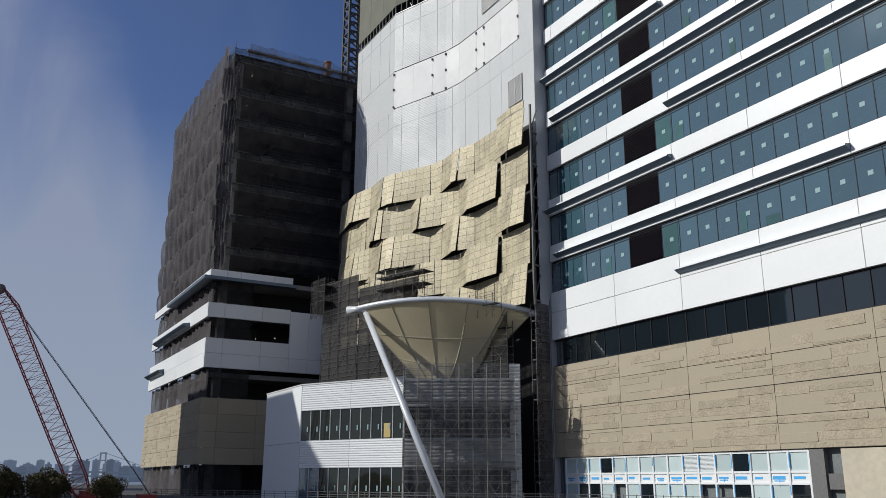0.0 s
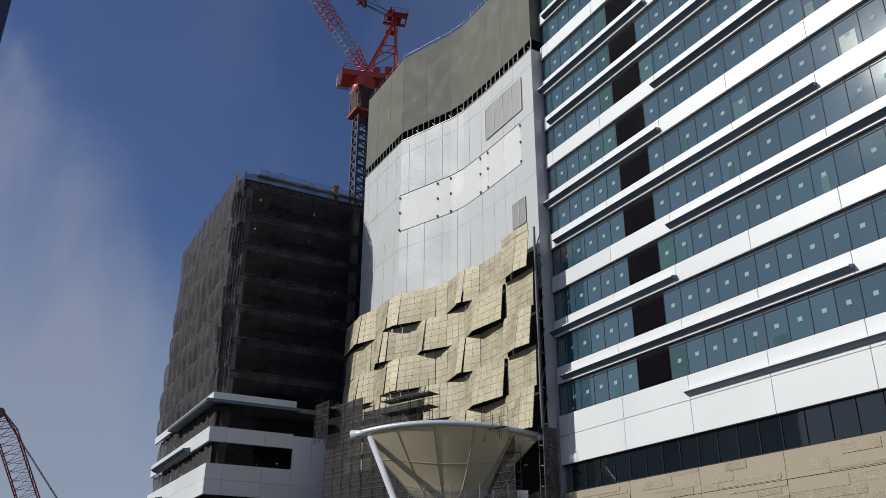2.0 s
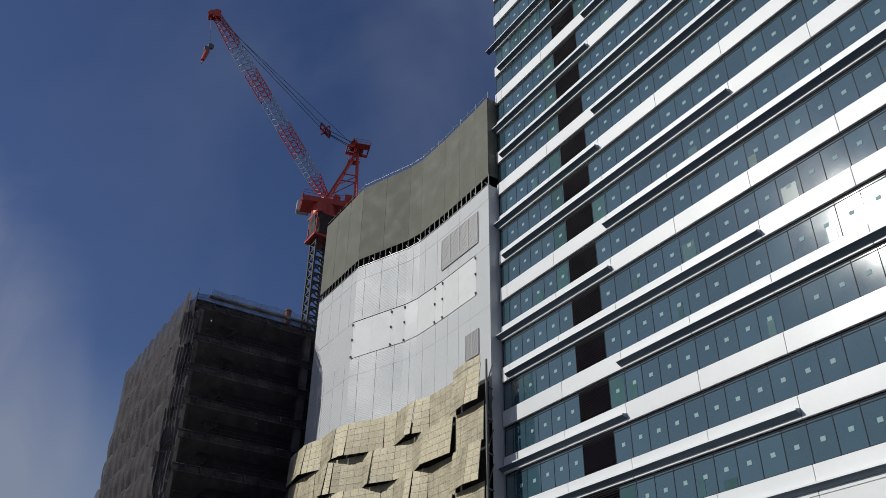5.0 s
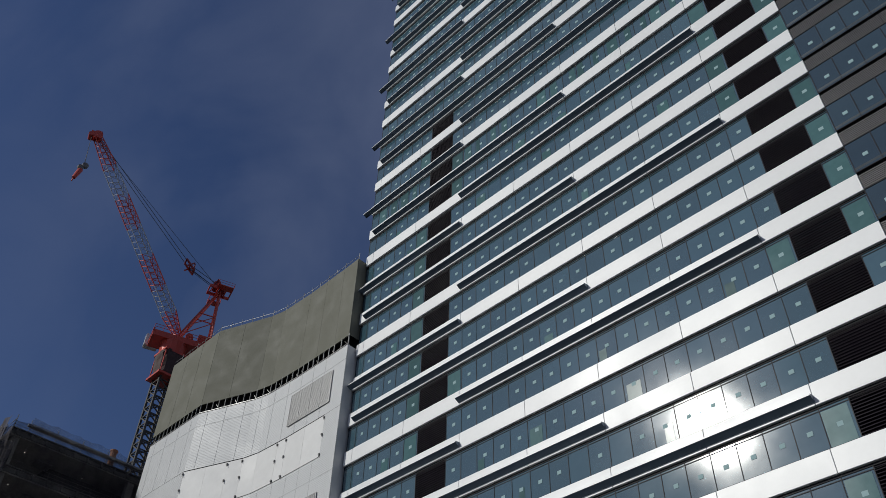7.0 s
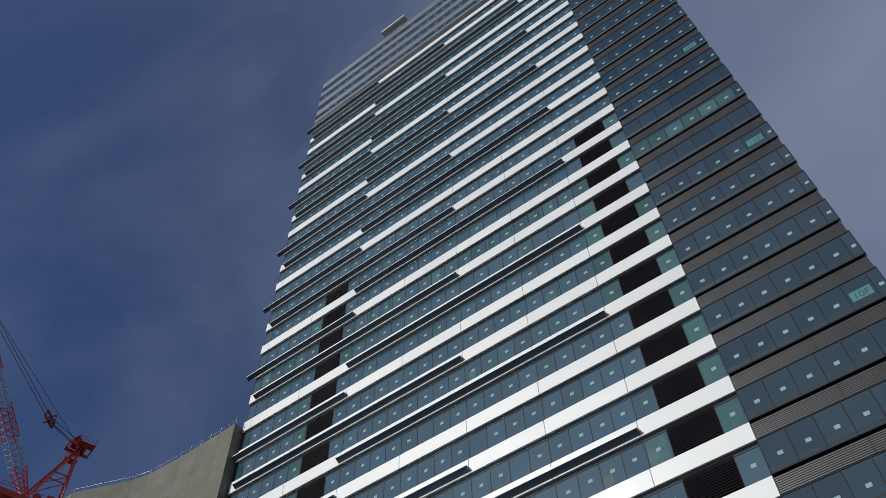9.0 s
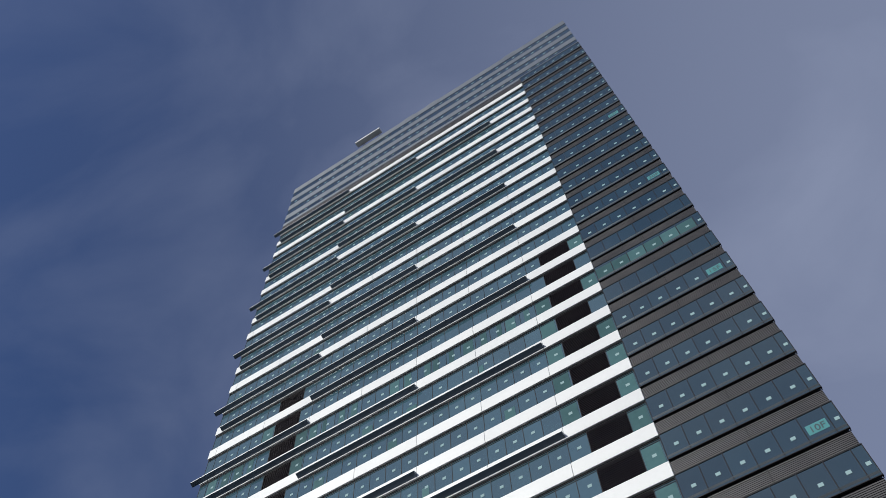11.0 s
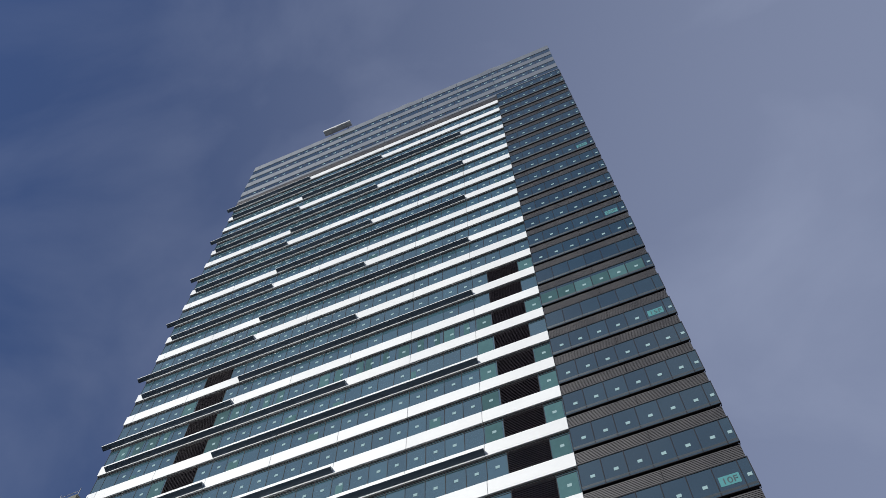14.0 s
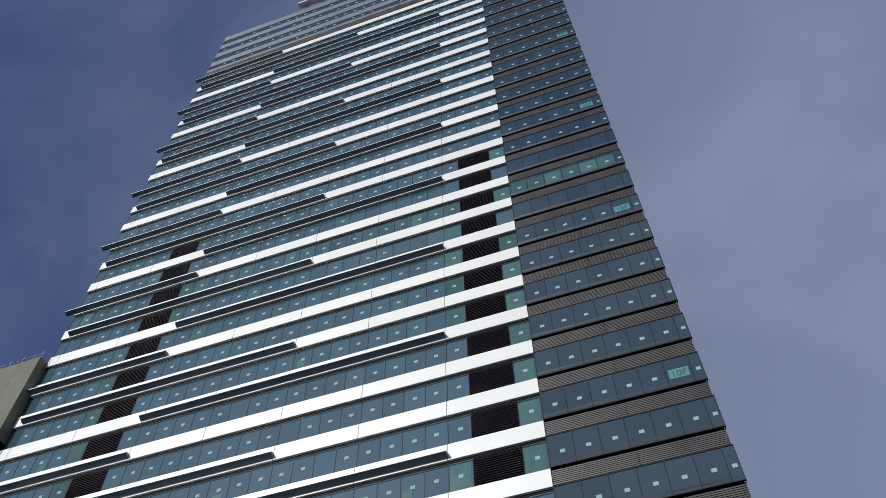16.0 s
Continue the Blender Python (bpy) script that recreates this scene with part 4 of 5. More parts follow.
# ventilation grilles
for x0, x1, z0, z1, nx, nz in ((-69.7, -62.5, 50.9, 54.9, 4, 6), (-64.8, -62.5, 37.8, 40.6, 2, 6)):
    b = bmesh.new()
    box(b, x0, x1, -1.22, -1.1, z0, z1)
    for i in range(nx + 1):
        x = x0 + (x1 - x0) * i / nx
        box(b, x - 0.05, x + 0.05, -1.27, -1.2, z0, z1)
    for j in range(nz * 4 + 1):
        z = z0 + (z1 - z0) * j / (nz * 4)
        box(b, x0, x1, -1.25, -1.2, z - 0.03, z + 0.03)
    part("vent_grille", b, M_GRILLE, hall)

# ---- the red tower crane ----
CR = Vector((-129.4, 8.4, 0))
crane = thing("tower_crane", "red and white luffing tower crane on a lattice mast", "crane", (0, 0, 0))


def lattice(bm, a, b_, wa, wb, up, n, r, rd):
    """A square lattice girder from a to b_: four chords and zigzag lacing."""
    a, b_, up = Vector(a), Vector(b_), Vector(up)
    d = (b_ - a).normalized()
    sx = d.cross(up).normalized()
    sy = sx.cross(d).normalized()
    cor = ((1, 1), (-1, 1), (-1, -1), (1, -1))

    def node(i, c):
        t = i / n
        w = (wa + (wb - wa) * t) / 2
        return a.lerp(b_, t) + sx * c[0] * w + sy * c[1] * w
    for c in cor:
        bar(bm, node(0, c), node(n, c), r)
    for i in range(n):
        for q in range(4):
            c, e = cor[q], cor[(q + 1) % 4]
            bar(bm, node(i, c), node(i + 1, e) if i % 2 == 0 else node(i + 1, e), rd)
            bar(bm, node(i, c), node(i, e), rd)


b = bmesh.new()
lattice(b, CR + Vector((0, 0, 40)), CR + Vector((0, 0, 95)), 2.6, 2.6, (0, 1, 0), 30, 0.26, 0.13)
part("mast", b, M_MAST, crane, "dark grey lattice mast")
# crane: turntable, deck, jib, ropes
b = bmesh.new()
rings = []
r_c = random.Random(6)
for j in range(7):
    z = 90.6 + j * 0.85
    half_w = 1.75 + 0.09 * j
    pts = []
    for i in range(16):
        a = 2 * math.pi * (i + 0.5) / 16
        k = half_w / max(abs(math.cos(a)), abs(math.sin(a))) * r_c.uniform(0.93, 1.03)
        pts.append(b.verts.new(CR + Vector((k * math.cos(a), k * math.sin(a), z + r_c.uniform(-0.08, 0.08)))))
    rings.append(pts)
for p, q in zip(rings, rings[1:]):
    for i in range(16):
        b.faces.new((p[i], p[(i + 1) % 16], q[(i + 1) % 16], q[i]))
part("climbing_frame", b, M_SHEET, crane, "dark brown sheeting round the climbing frame")
b = bmesh.new()
for z, w in ((90.4, 2.3), (95.7, 2.2)):
    box(b, -w, w, -w, w, z - 0.22, z + 0.22, Matrix.Translation(CR))
for x in (-1.9, 1.9):
    for y in (-1.9, 1.9):
        bar(b, CR + Vector((x, y, 90.5)), CR + Vector((x, y, 95.6)), 0.13)
part("climbing_collar", b, M_RED, crane, "red collar beams")
b = bmesh.new()
bar(b, CR + Vector((0, 0, 95.5)), CR + Vector((0, 0, 98.0)), 2.2, 16, 2.6)
part("turntable", b, M_RED, crane)
JB, JT = Vector((-129.2, 8.6, 100.6)), Vector((-137.4, -18.4, 144.0))
AF = Vector((-127.1, 13.6, 113.6))
side = Vector((0.95, -0.3, 0)).normalized()
back = Vector((0.3, 0.95, 0)).normalized()
DK = Matrix.Translation(CR + Vector((0, 0, 98.0))) @ Matrix(((side.x, back.x, 0, 0), (side.y, back.y, 0, 0), (0, 0, 1, 0), (0, 0, 0, 1)))
b = bmesh.new()
box(b, -2.2, 2.2, -4.5, 7.5, 0.0, 1.2, DK)
box(b, -1.7, 0.2, 3.6, 6.8, 1.2, 2.7, DK)
bar(b, DK @ Vector((-1.8, 2.2, 2.0)), DK @ Vector((1.8, 2.2, 2.0)), 0.75, 14)
box(b, 0.6, 1.9, 3.8, 6.4, 1.2, 3.1, DK)
for y in (-4.5, 7.4):
    box(b, -2.3, 2.3, y - 0.1, y + 0.2, 0.9, 1.5, DK)
part("machine_deck", b, M_RED, crane, "red machinery deck")
b = bmesh.new()
for x in (-2.25, 2.25):
    for z in (1.8, 2.4):
        bar(b, DK @ Vector((x, -4.5, z)), DK @ Vector((x, 7.5, z)), 0.05)
    for i in range(8):
        y = -4.5 + i * 12 / 7
        bar(b, DK @ Vector((x, y, 1.2)), DK @ Vector((x, y, 2.4)), 0.04)
part("deck_rail", b, M_RED, crane)
b = bmesh.new()
box(b, -4.0, -2.3, -5.2, -2.6, 0.4, 3.0, DK)
bmesh.ops.bevel(b, geom=b.edges[:], offset=0.12, segments=2, affect="EDGES")
part("cab", b, M_CRWHITE, crane, "pale grey operator's cab")
b = bmesh.new()
for x in (-1.7, 1.7):
    foot1, foot2 = DK @ Vector((x, 0.0, 1.2)), DK @ Vector((x, 6.2, 1.2))
    top = AF + side * x * 0.35
    bar(b, foot1, top, 0.26)
    bar(b, foot2, top, 0.22)
    bar(b, foot1.lerp(top, 0.5), foot2.lerp(top, 0.5), 0.12)
    bar(b, foot1.lerp(top, 0.25), foot2.lerp(top, 0.5), 0.1)
for t in (0.3, 0.6, 0.85):
    bar(b, (DK @ Vector((-1.7, 6.2, 1.2))).lerp(AF - side * 0.6, t), (DK @ Vector((1.7, 6.2, 1.2))).lerp(AF + side * 0.6, t), 0.1)
    bar(b, (DK @ Vector((-1.7, 0, 1.2))).lerp(AF - side * 0.6, t), (DK @ Vector((1.7, 0, 1.2))).lerp(AF + side * 0.6, t), 0.1)
HEAD = Matrix.Translation(AF) @ DK.to_3x3().to_4x4()
for x in (-1.3, 1.3):
    box(b, x - 0.14, x + 0.14, -2.4, 2.2, -0.35, 0.25, HEAD)
for y in (-2.3, -0.6, 1.0, 2.1):
    box(b, -1.4, 1.4, y - 0.12, y + 0.12, -0.25, 0.15, HEAD)
part("a_frame", b, M_RED, crane, "red A-frame")
b = bmesh.new()
for x in (-0.9, -0.3, 0.3, 0.9):
    bar(b, HEAD @ Vector((x - 0.1, -1.0, 1.0)), HEAD @ Vector((x + 0.1, -1.0, 1.0)), 0.75, 14)
    bar(b, HEAD @ Vector((x - 0.1, 0.6, 0.6)), HEAD @ Vector((x + 0.1, 0.6, 0.6)), 0.5, 14)
for x in (-1.2, 1.2):
    bar(b, HEAD @ Vector((x, -1.9, 0.2)), HEAD @ Vector((x, -1.0, 2.0)), 0.14)
    bar(b, HEAD @ Vector((x, 0.2, 0.2)), HEAD @ Vector((x, -1.0, 2.0)), 0.14)
bar(b, HEAD @ Vector((-1.2, -1.0, 2.0)), HEAD @ Vector((1.2, -1.0, 2.0)), 0.2, 8)
part("sheave_head", b, M_DKRED, crane, "dark red sheaves at the A-frame head")
# small railed platforms round the head
for x0, x1, y0, y1, z in ((1.4, 3.0, -1.0, 2.2, -0.4), (-2.9, -1.4, -1.6, 0.8, -1.6)):
    b = bmesh.new()
    box(b, x0, x1, y0, y1, z - 0.1, z + 0.06, HEAD)
    for x in (x0, x1):
        for y in (y0, y1):
            bar(b, HEAD @ Vector((x, y, z)), HEAD @ Vector((x, y, z + 1.1)), 0.05)
    for h in (0.55, 1.1):
        bar(b, HEAD @ Vector((x0, y0, z + h)), HEAD @ Vector((x1, y0, z + h)), 0.04)
        bar(b, HEAD @ Vector((x0, y1, z + h)), HEAD @ Vector((x1, y1, z + h)), 0.04)
        bar(b, HEAD @ Vector((x1, y0, z + h)), HEAD @ Vector((x1, y1, z + h)), 0.04)
    part("platform", b, M_RED, crane)
# ladder up the back legs
b = bmesh.new()
for x in (-0.25, 0.25):
    bar(b, DK @ Vector((x, 6.4, 1.2)), AF + side * x, 0.05)
for i in range(22):
    t_ = (i + 0.5) / 22
    bar(b, (DK @ Vector((-0.25, 6.4, 1.2))).lerp(AF - side * 0.25, t_), (DK @ Vector((0.25, 6.4, 1.2))).lerp(AF + side * 0.25, t_), 0.03)
part("ladder", b, M_CRWHITE, crane, "pale access ladder")
cuts = [0.0, 0.10, 0.22, 0.37, 0.52, 0.67, 0.83, 1.0]
upj = Vector((0, 0, 1))
for i in range(7):
    a, e = JB.lerp(JT, cuts[i]), JB.lerp(JT, cuts[i + 1])
    wa = 2.2 if i else 1.0
    we = 2.2 if i < 6 else 1.4
    b = bmesh.new()
    lattice(b, a, e, wa, we, upj, 5, 0.12 if i % 2 == 0 else 0.09, 0.055 if i % 2 == 0 else 0.04)
    part("jib_section", b, M_RED if i % 2 == 0 else M_JIBWHITE, crane, "red lattice jib section" if i % 2 == 0 else "white lattice jib section")
b = bmesh.new()
JHEAD = Matrix.Translation(JT) @ DK.to_3x3().to_4x4()
for x in (-0.8, 0.7):
    box(b, x, x + 0.1, -1.5, 0.9, -0.7, 0.8, JHEAD)
bar(b, JHEAD @ Vector((-0.9, -1.3, -0.3)), JHEAD @ Vector((0.9, -1.3, -0.3)), 0.55, 12)
bar(b, JHEAD @ Vector((-1.3, 0.6, 0.9)), JHEAD @ Vector((1.3, 0.6, 0.9)), 0.07)
bar(b, JHEAD @ Vector((-1.3, -1.2, 1.2)), JHEAD @ Vector((-1.3, 0.6, 0.9)), 0.06)
bar(b, JT - side * 0.7 + Vector((0, 0, 0.6)), JT + side * 0.7 + Vector((0, 0, 0.6)), 0.9, 12)
part("jib_head", b, M_RED, crane, "red jib head with sheaves")
PB = Vector((-129.9, 7.0, 118.0))
b = bmesh.new()
for s_ in (-0.8, 0.8):
    bar(b, PB + side * s_ + Vector((0, -1.1, 0.8)), PB + side * s_ + Vector((0, 1.1, -0.8)), 0.22)
    bar(b, PB + side * s_ + Vector((0, -0.8, -0.9)), PB + side * s_ + Vector((0, 0.8, 0.9)), 0.18)
    bar(b, PB + side * s_ + Vector((0, 0.9, -0.7)), PB + side * s_ + Vector((0, 0.9, 0.7)), 0.15)
for q in ((-1.1, 0.8), (1.1, -0.8), (0, 0)):
    bar(b, PB - side * 0.9 + Vector((0, *q)), PB + side * 0.9 + Vector((0, *q)), 0.2)
part("bridle_block", b, M_DKRED, crane, "dark red bridle block")
b = bmesh.new()
for s_ in (-0.6, 0.6):
    bar(b, JT + side * s_, PB + side * s_, 0.06)
    bar(b, PB + side * s_, AF + side * s_ + Vector((0, 0, 0.8)), 0.06)
    bar(b, PB + side * s_ * 0.4 + Vector((0, 0, -0.5)), AF + side * s_ * 0.4, 0.05)
bar(b, JT - side * 0.2, AF + Vector((0, 0, 0.3)), 0.05)
HK = Vector((-137.5, -18.7, 131.6))
HT = JT + Vector((-0.2, -1.2, 0.0))
bar(b, HT, HK + Vector((0, 0.3, 3.2)), 0.05)
bar(b, HT + side * 0.4, HK + Vector((0.2, 0.3, 3.2)), 0.05)
part("ropes", b, M_CABLE, crane, "dark steel ropes", "stuff")
b = bmesh.new()
bar(b, HK + Vector((0, 0.5, 3.0)), HK + Vector((0.6, 0.5, 3.0)), 0.65, 12)
bar(b, HK + Vector((0, -0.2, 1.9)), HK + Vector((0.6, -0.2, 1.9)), 0.6, 12)
part("sheave_block", b, M_STEEL, crane)
b = bmesh.new()
bar(b, HK + Vector((0.2, 0, 1.4)), HK + Vector((0.1, -0.5, -1.4)), 0.55, 10, 0.4)
bar(b, HK + Vector((0.1, -0.5, -1.4)), HK + Vector((0.1, -0.6, -2.4)), 0.12, 6)
part("hook", b, M_RED, crane, "orange-red hook weight")

# ---- gold tile curtain on the hall ----
gold = thing("gold_tile_screen", "pale gold tile screen with blocks that bulge over dark slots", "facade screen", (0, 0, 0))
GP = [Vector((-59.6, -2.8, 0)), Vector((-63.0, -2.75, 0)), Vector((-69.0, -2.75, 0)), Vector((-74.8, -3.1, 0)), Vector((-78.0, -4.1, 0)), Vector((-83.2, -6.1, 0)), Vector((-89.0, -6.4, 0)), Vector((-95.8, -6.2, 0))]
G_LEN = [0.0]
for a, e in zip(GP, GP[1:]):
    G_LEN.append(G_LEN[-1] + (e - a).length)


def gold_at(s):
    for i in range(len(GP) - 1):
        if s <= G_LEN[i + 1] or i == len(GP) - 2:
            t = (s - G_LEN[i]) / (G_LEN[i + 1] - G_LEN[i])
            d = (GP[i + 1] - GP[i]).normalized()
            return GP[i].lerp(GP[i + 1], t), d
    return GP[-1], Vector((0, -1, 0))


# two kinds of folded row lie on one another in turn: (distance along the screen, share of the fold's reach)
FOLD_A = ((0.0, 0.7), (2.0, 0.95), (4.8, 0.6), (4.82, 0.0), (9.5, 0.0), (12.0, 1.0), (16.7, 0.0), (19.3, 0.45), (22.6, 1.0), (27.8, 0.0), (31.2, 1.0), (37.0, 0.3))
FOLD_B = ((0.0, 0.15), (4.8, 0.1), (4.82, 0.6), (9.4, 1.0), (12.7, 0.0), (15.5, 0.4), (18.5, 1.0), (20.2, 0.0), (23.1, 0.4), (25.5, 1.0), (28.2, 0.0), (33.0, 0.5), (37.0, 0.0))
ROW_H, ROW_0, FOLD = 3.73, 16.65, 1.15


def gold_out(s, z):
    """How far the screen stands out: each row of folds leans out to its foot, over the valleys of the row beneath."""
    row = math.floor((z - ROW_0) / ROW_H + 1e-6)
    v = (z - ROW_0) / ROW_H - row
    line = FOLD_A if row % 2 == 0 else FOLD_B
    if row == 5:
        line = FOLD_A
        v = 0.8 + 0.2 * v
    for (s0, d0), (s1, d1) in zip(line, line[1:]):
        if s <= s1:
            w = d0 + (d1 - d0) * (s - s0) / (s1 - s0)
            return FOLD * w * (1.0 - 0.5 * v) - 0.2
    return 0.0


TW, TH = 0.96, ROW_H / 5
b = bmesh.new()
box(b, -TW / 2 + 0.014, TW / 2 - 0.014, -0.03, 0.03, -TH / 2 + 0.014, TH / 2 - 0.014)
tile_me = mesh_of("gold_tile", b, M_GOLD)
joined = bmesh.new()
n_s, n_z = int(G_LEN[-1] / TW), 27
made = 0
for i in range(n_s):
    s = (i + 0.5) * TW
    for j in range(n_z):
        z = ROW_0 + (j + 0.5) * TH
        top = 36.3 if s < 5.0 else 35.3
        if z > top:
            continue
        p, _ = gold_at(s)
        a, _ = gold_at(s - 0.3)
        e, _ = gold_at(s + 0.3)
        d0 = gold_out(s, z)
        nrm = Vector((-(e - a).y, (e - a).x, 0)).normalized()
        if nrm.y > 0:
            nrm = -nrm
        c = p + nrm * d0 + Vector((0, 0, z))
        row_z = ROW_0 + math.floor((z - ROW_0) / ROW_H + 1e-6) * ROW_H
        lean = (gold_out(s, row_z + ROW_H - 0.1) - gold_out(s, row_z + 0.1)) / (ROW_H - 0.2)
        tz = Vector((0, 0, 1.0)) + nrm * lean
        tz.normalize()
        tx = Vector((nrm.y, -nrm.x, 0)) * -1
        ds = (gold_out(s + 0.3, z) - gold_out(s - 0.3, z)) / 0.6
        if abs(ds) < 0.7:
            tx = (tx + nrm * ds * (1 if tx.dot(e - a) > 0 else -1)).normalized()
        ty = tz.cross(tx).normalized()
        tz = tx.cross(ty)
        m = Matrix(((tx.x, ty.x, tz.x, c.x), (tx.y, ty.y, tz.y, c.y), (tx.z, ty.z, tz.z, c.z), (0, 0, 0, 1)))
        m = m @ Matrix.Diagonal((math.sqrt(1 + min(0.7, abs(ds)) ** 2) * 1.005, 1, math.sqrt(1 + min(0.5, abs(lean)) ** 2), 1))
        if z > 22 and made < 300 and s < 30:
            o = part("gold_tile", tile_me, None, gold)
            o.matrix_local = m
            made += 1
        else:
            box(joined, -TW / 2 + 0.014, TW / 2 - 0.014, -0.03, 0.03, -TH / 2 + 0.014, TH / 2 - 0.014, m)
part("gold_tiles_joined", joined, M_GOLD, gold, "pale gold tiles", "stuff")
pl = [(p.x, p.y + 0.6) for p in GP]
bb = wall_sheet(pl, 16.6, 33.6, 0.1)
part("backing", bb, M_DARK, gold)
b = bmesh.new()
for i in range(6):
    z = 17 + i * 3.2
    bar(b, (-59.3, -2.6, z), (-60.2, -1.3, z + 0.2), 0.1)
    bar(b, (-59.3, -2.6, z), (-60.1, -1.3, z + 2.6), 0.06)
bar(b, (-59.3, -2.6, 16.6), (-59.3, -2.6, 35.6), 0.12)
part("bracket_frame", b, M_STEEL, gold)

# small clamps along the smooth silver panels
for i, (x, y) in enumerate(flat):
    if i in (0, 2, 3, 5, 6, 8):
        for z in (44.9, 47.2, 49.2):
            b = bmesh.new()
            box(b, x - 0.08, x + 0.08, y - 0.15, y + 0.02, z - 0.1, z + 0.1)
            bar(b, (x, y - 0.1, z - 0.08), (x + 0.1, y - 0.14, z - 0.32), 0.035)
            part("panel_clamp", b, M_STEEL, hall)

# ---- the low white annex ----
annex = thing("white_annex", "low white annex with corrugated bands and dark windows", "annex", (0, 0, 0))
A0, A1 = Vector((-75.8, -17.5, 0)), Vector((-65.3, -12.15, 0))
B1 = Vector((-59.9, -4.1, 0))
AD = (A1 - A0).normalized()
AN = Vector((AD.y, -AD.x, 0))
BD = (B1 - A1).normalized()
BN = Vector((BD.y, -BD.x, 0))


def on_annex(s, off=0.0):
    p = A0 + AD * s + AN * off
    return (p.x, p.y)


def on_wing(s, off=0.0):
    """A point on the unfinished half of the front, which turns back towards the tower."""
    p = A1 + BD * s + BN * off
    return (p.x, p.y)


b = bmesh.new()
vs = [(-86.2, -17.35), (-75.7, -17.2), (-65.6, -11.9), (-60.6, -4.2), (-61.2, -3.0), (-80.0, -6.8), (-86.2, -6.8)]
low, up = [b.verts.new((x, y, 0)) for x, y in vs], [b.verts.new((x, y, 10.1)) for x, y in vs]
b.faces.new(low[::-1]), b.faces.new(up)
for i in range(len(vs)):
    j = (i + 1) % len(vs)
    b.faces.new((low[i], low[j], up[j], up[i]))
part("body", b, M_DARK, annex)
for i, (x0, x1, z0, z1) in enumerate(((-86.2, -75.82, 5.12, 10.3), (-86.2, -75.82, 0, 5.08))):
    b = bmesh.new()
    box(b, x0, x1, -17.55, -17.36, z0, z1)
    part("wall_panel", b, M_WHITE, annex)
LW = 11.75
for z0, z1 in ((7.9, 10.3), (2.8, 5.25), (0.0, 0.12)):
    for s0, s1 in ((0.0, LW / 2), (LW / 2 + 0.02, LW)):
        part("corrugated_band", ribbed([on_annex(s0), on_annex(s1)], z0, z1, 0.2, 0.035) if z1 > 1 else wall_sheet([on_annex(s0), on_annex(s1)], z0, z1, 0.2), M_WHITE, annex)
b = bmesh.new()
q0, q1 = A0 - AD * 0.05, A0 + AD * LW
bar(b, (q0.x, q0.y, 10.34), (q1.x, q1.y, 10.34), 0.08)
bar(b, (-75.8, -17.55, 10.34), (-86.2, -17.55, 10.34), 0.08)
part("roof_trim", b, M_CRWHITE, annex)
NW = 10
for z0, z1 in ((5.25, 7.9), (0.12, 2.8)):
    b = bmesh.new()
    for i in range(NW + 1):
        p = A0 + AD * (LW * i / NW) - AN * 0.05
        bar(b, (p.x, p.y, z0), (p.x, p.y, z1), 0.05)
    part("window_frame", b, M_CRWHITE, annex)
    for i in range(NW):
        p0, p1 = on_annex(LW * i / NW + 0.05, -0.08), on_annex(LW * (i + 1) / NW - 0.05, -0.08)
        part("pane", wall_sheet([p0, p1], z0, z1, 0.02), M_GLASS if (i < 2 and z0 < 1) else M_ROOMGLASS, annex)
        m0, m1 = on_annex(LW * (i + 0.62) / NW, -0.04), on_annex(LW * (i + 0.74) / NW, -0.04)
        part("sticker", wall_sheet([m0, m1], z0 + 0.75, z0 + 1.2, 0.01), M_STICKER, annex)
p0, p1 = on_annex(9.6, -0.06), on_annex(10.3, -0.06)
part("yellow_board", wall_sheet([p0, p1], 5.3, 6.5, 0.03), M_YEL, annex)
# the unfinished half behind the scaffold
for z0, z1 in ((7.8, 10.2), (2.8, 5.3)):
    part("grey_wall_band", ribbed([on_wing(0.05), on_wing(9.8)], z0, z1, 0.3, 0.05), M_SILVER, annex)
for z in (5.5, 6.6, 7.6, 0.6, 1.7, 2.7):
    b = bmesh.new()
    p0, p1 = on_wing(0.0, 0.15), on_wing(9.6, 0.15)
    bar(b, (*p0, z), (*p1, z), 0.09)
    part("rail", b, M_SCAF, annex)
part("end_wall", ribbed([(-60.3, -4.7), (-59.85, -3.9)], 0.0, 11.4, 0.3, 0.04), M_SILVER, annex)


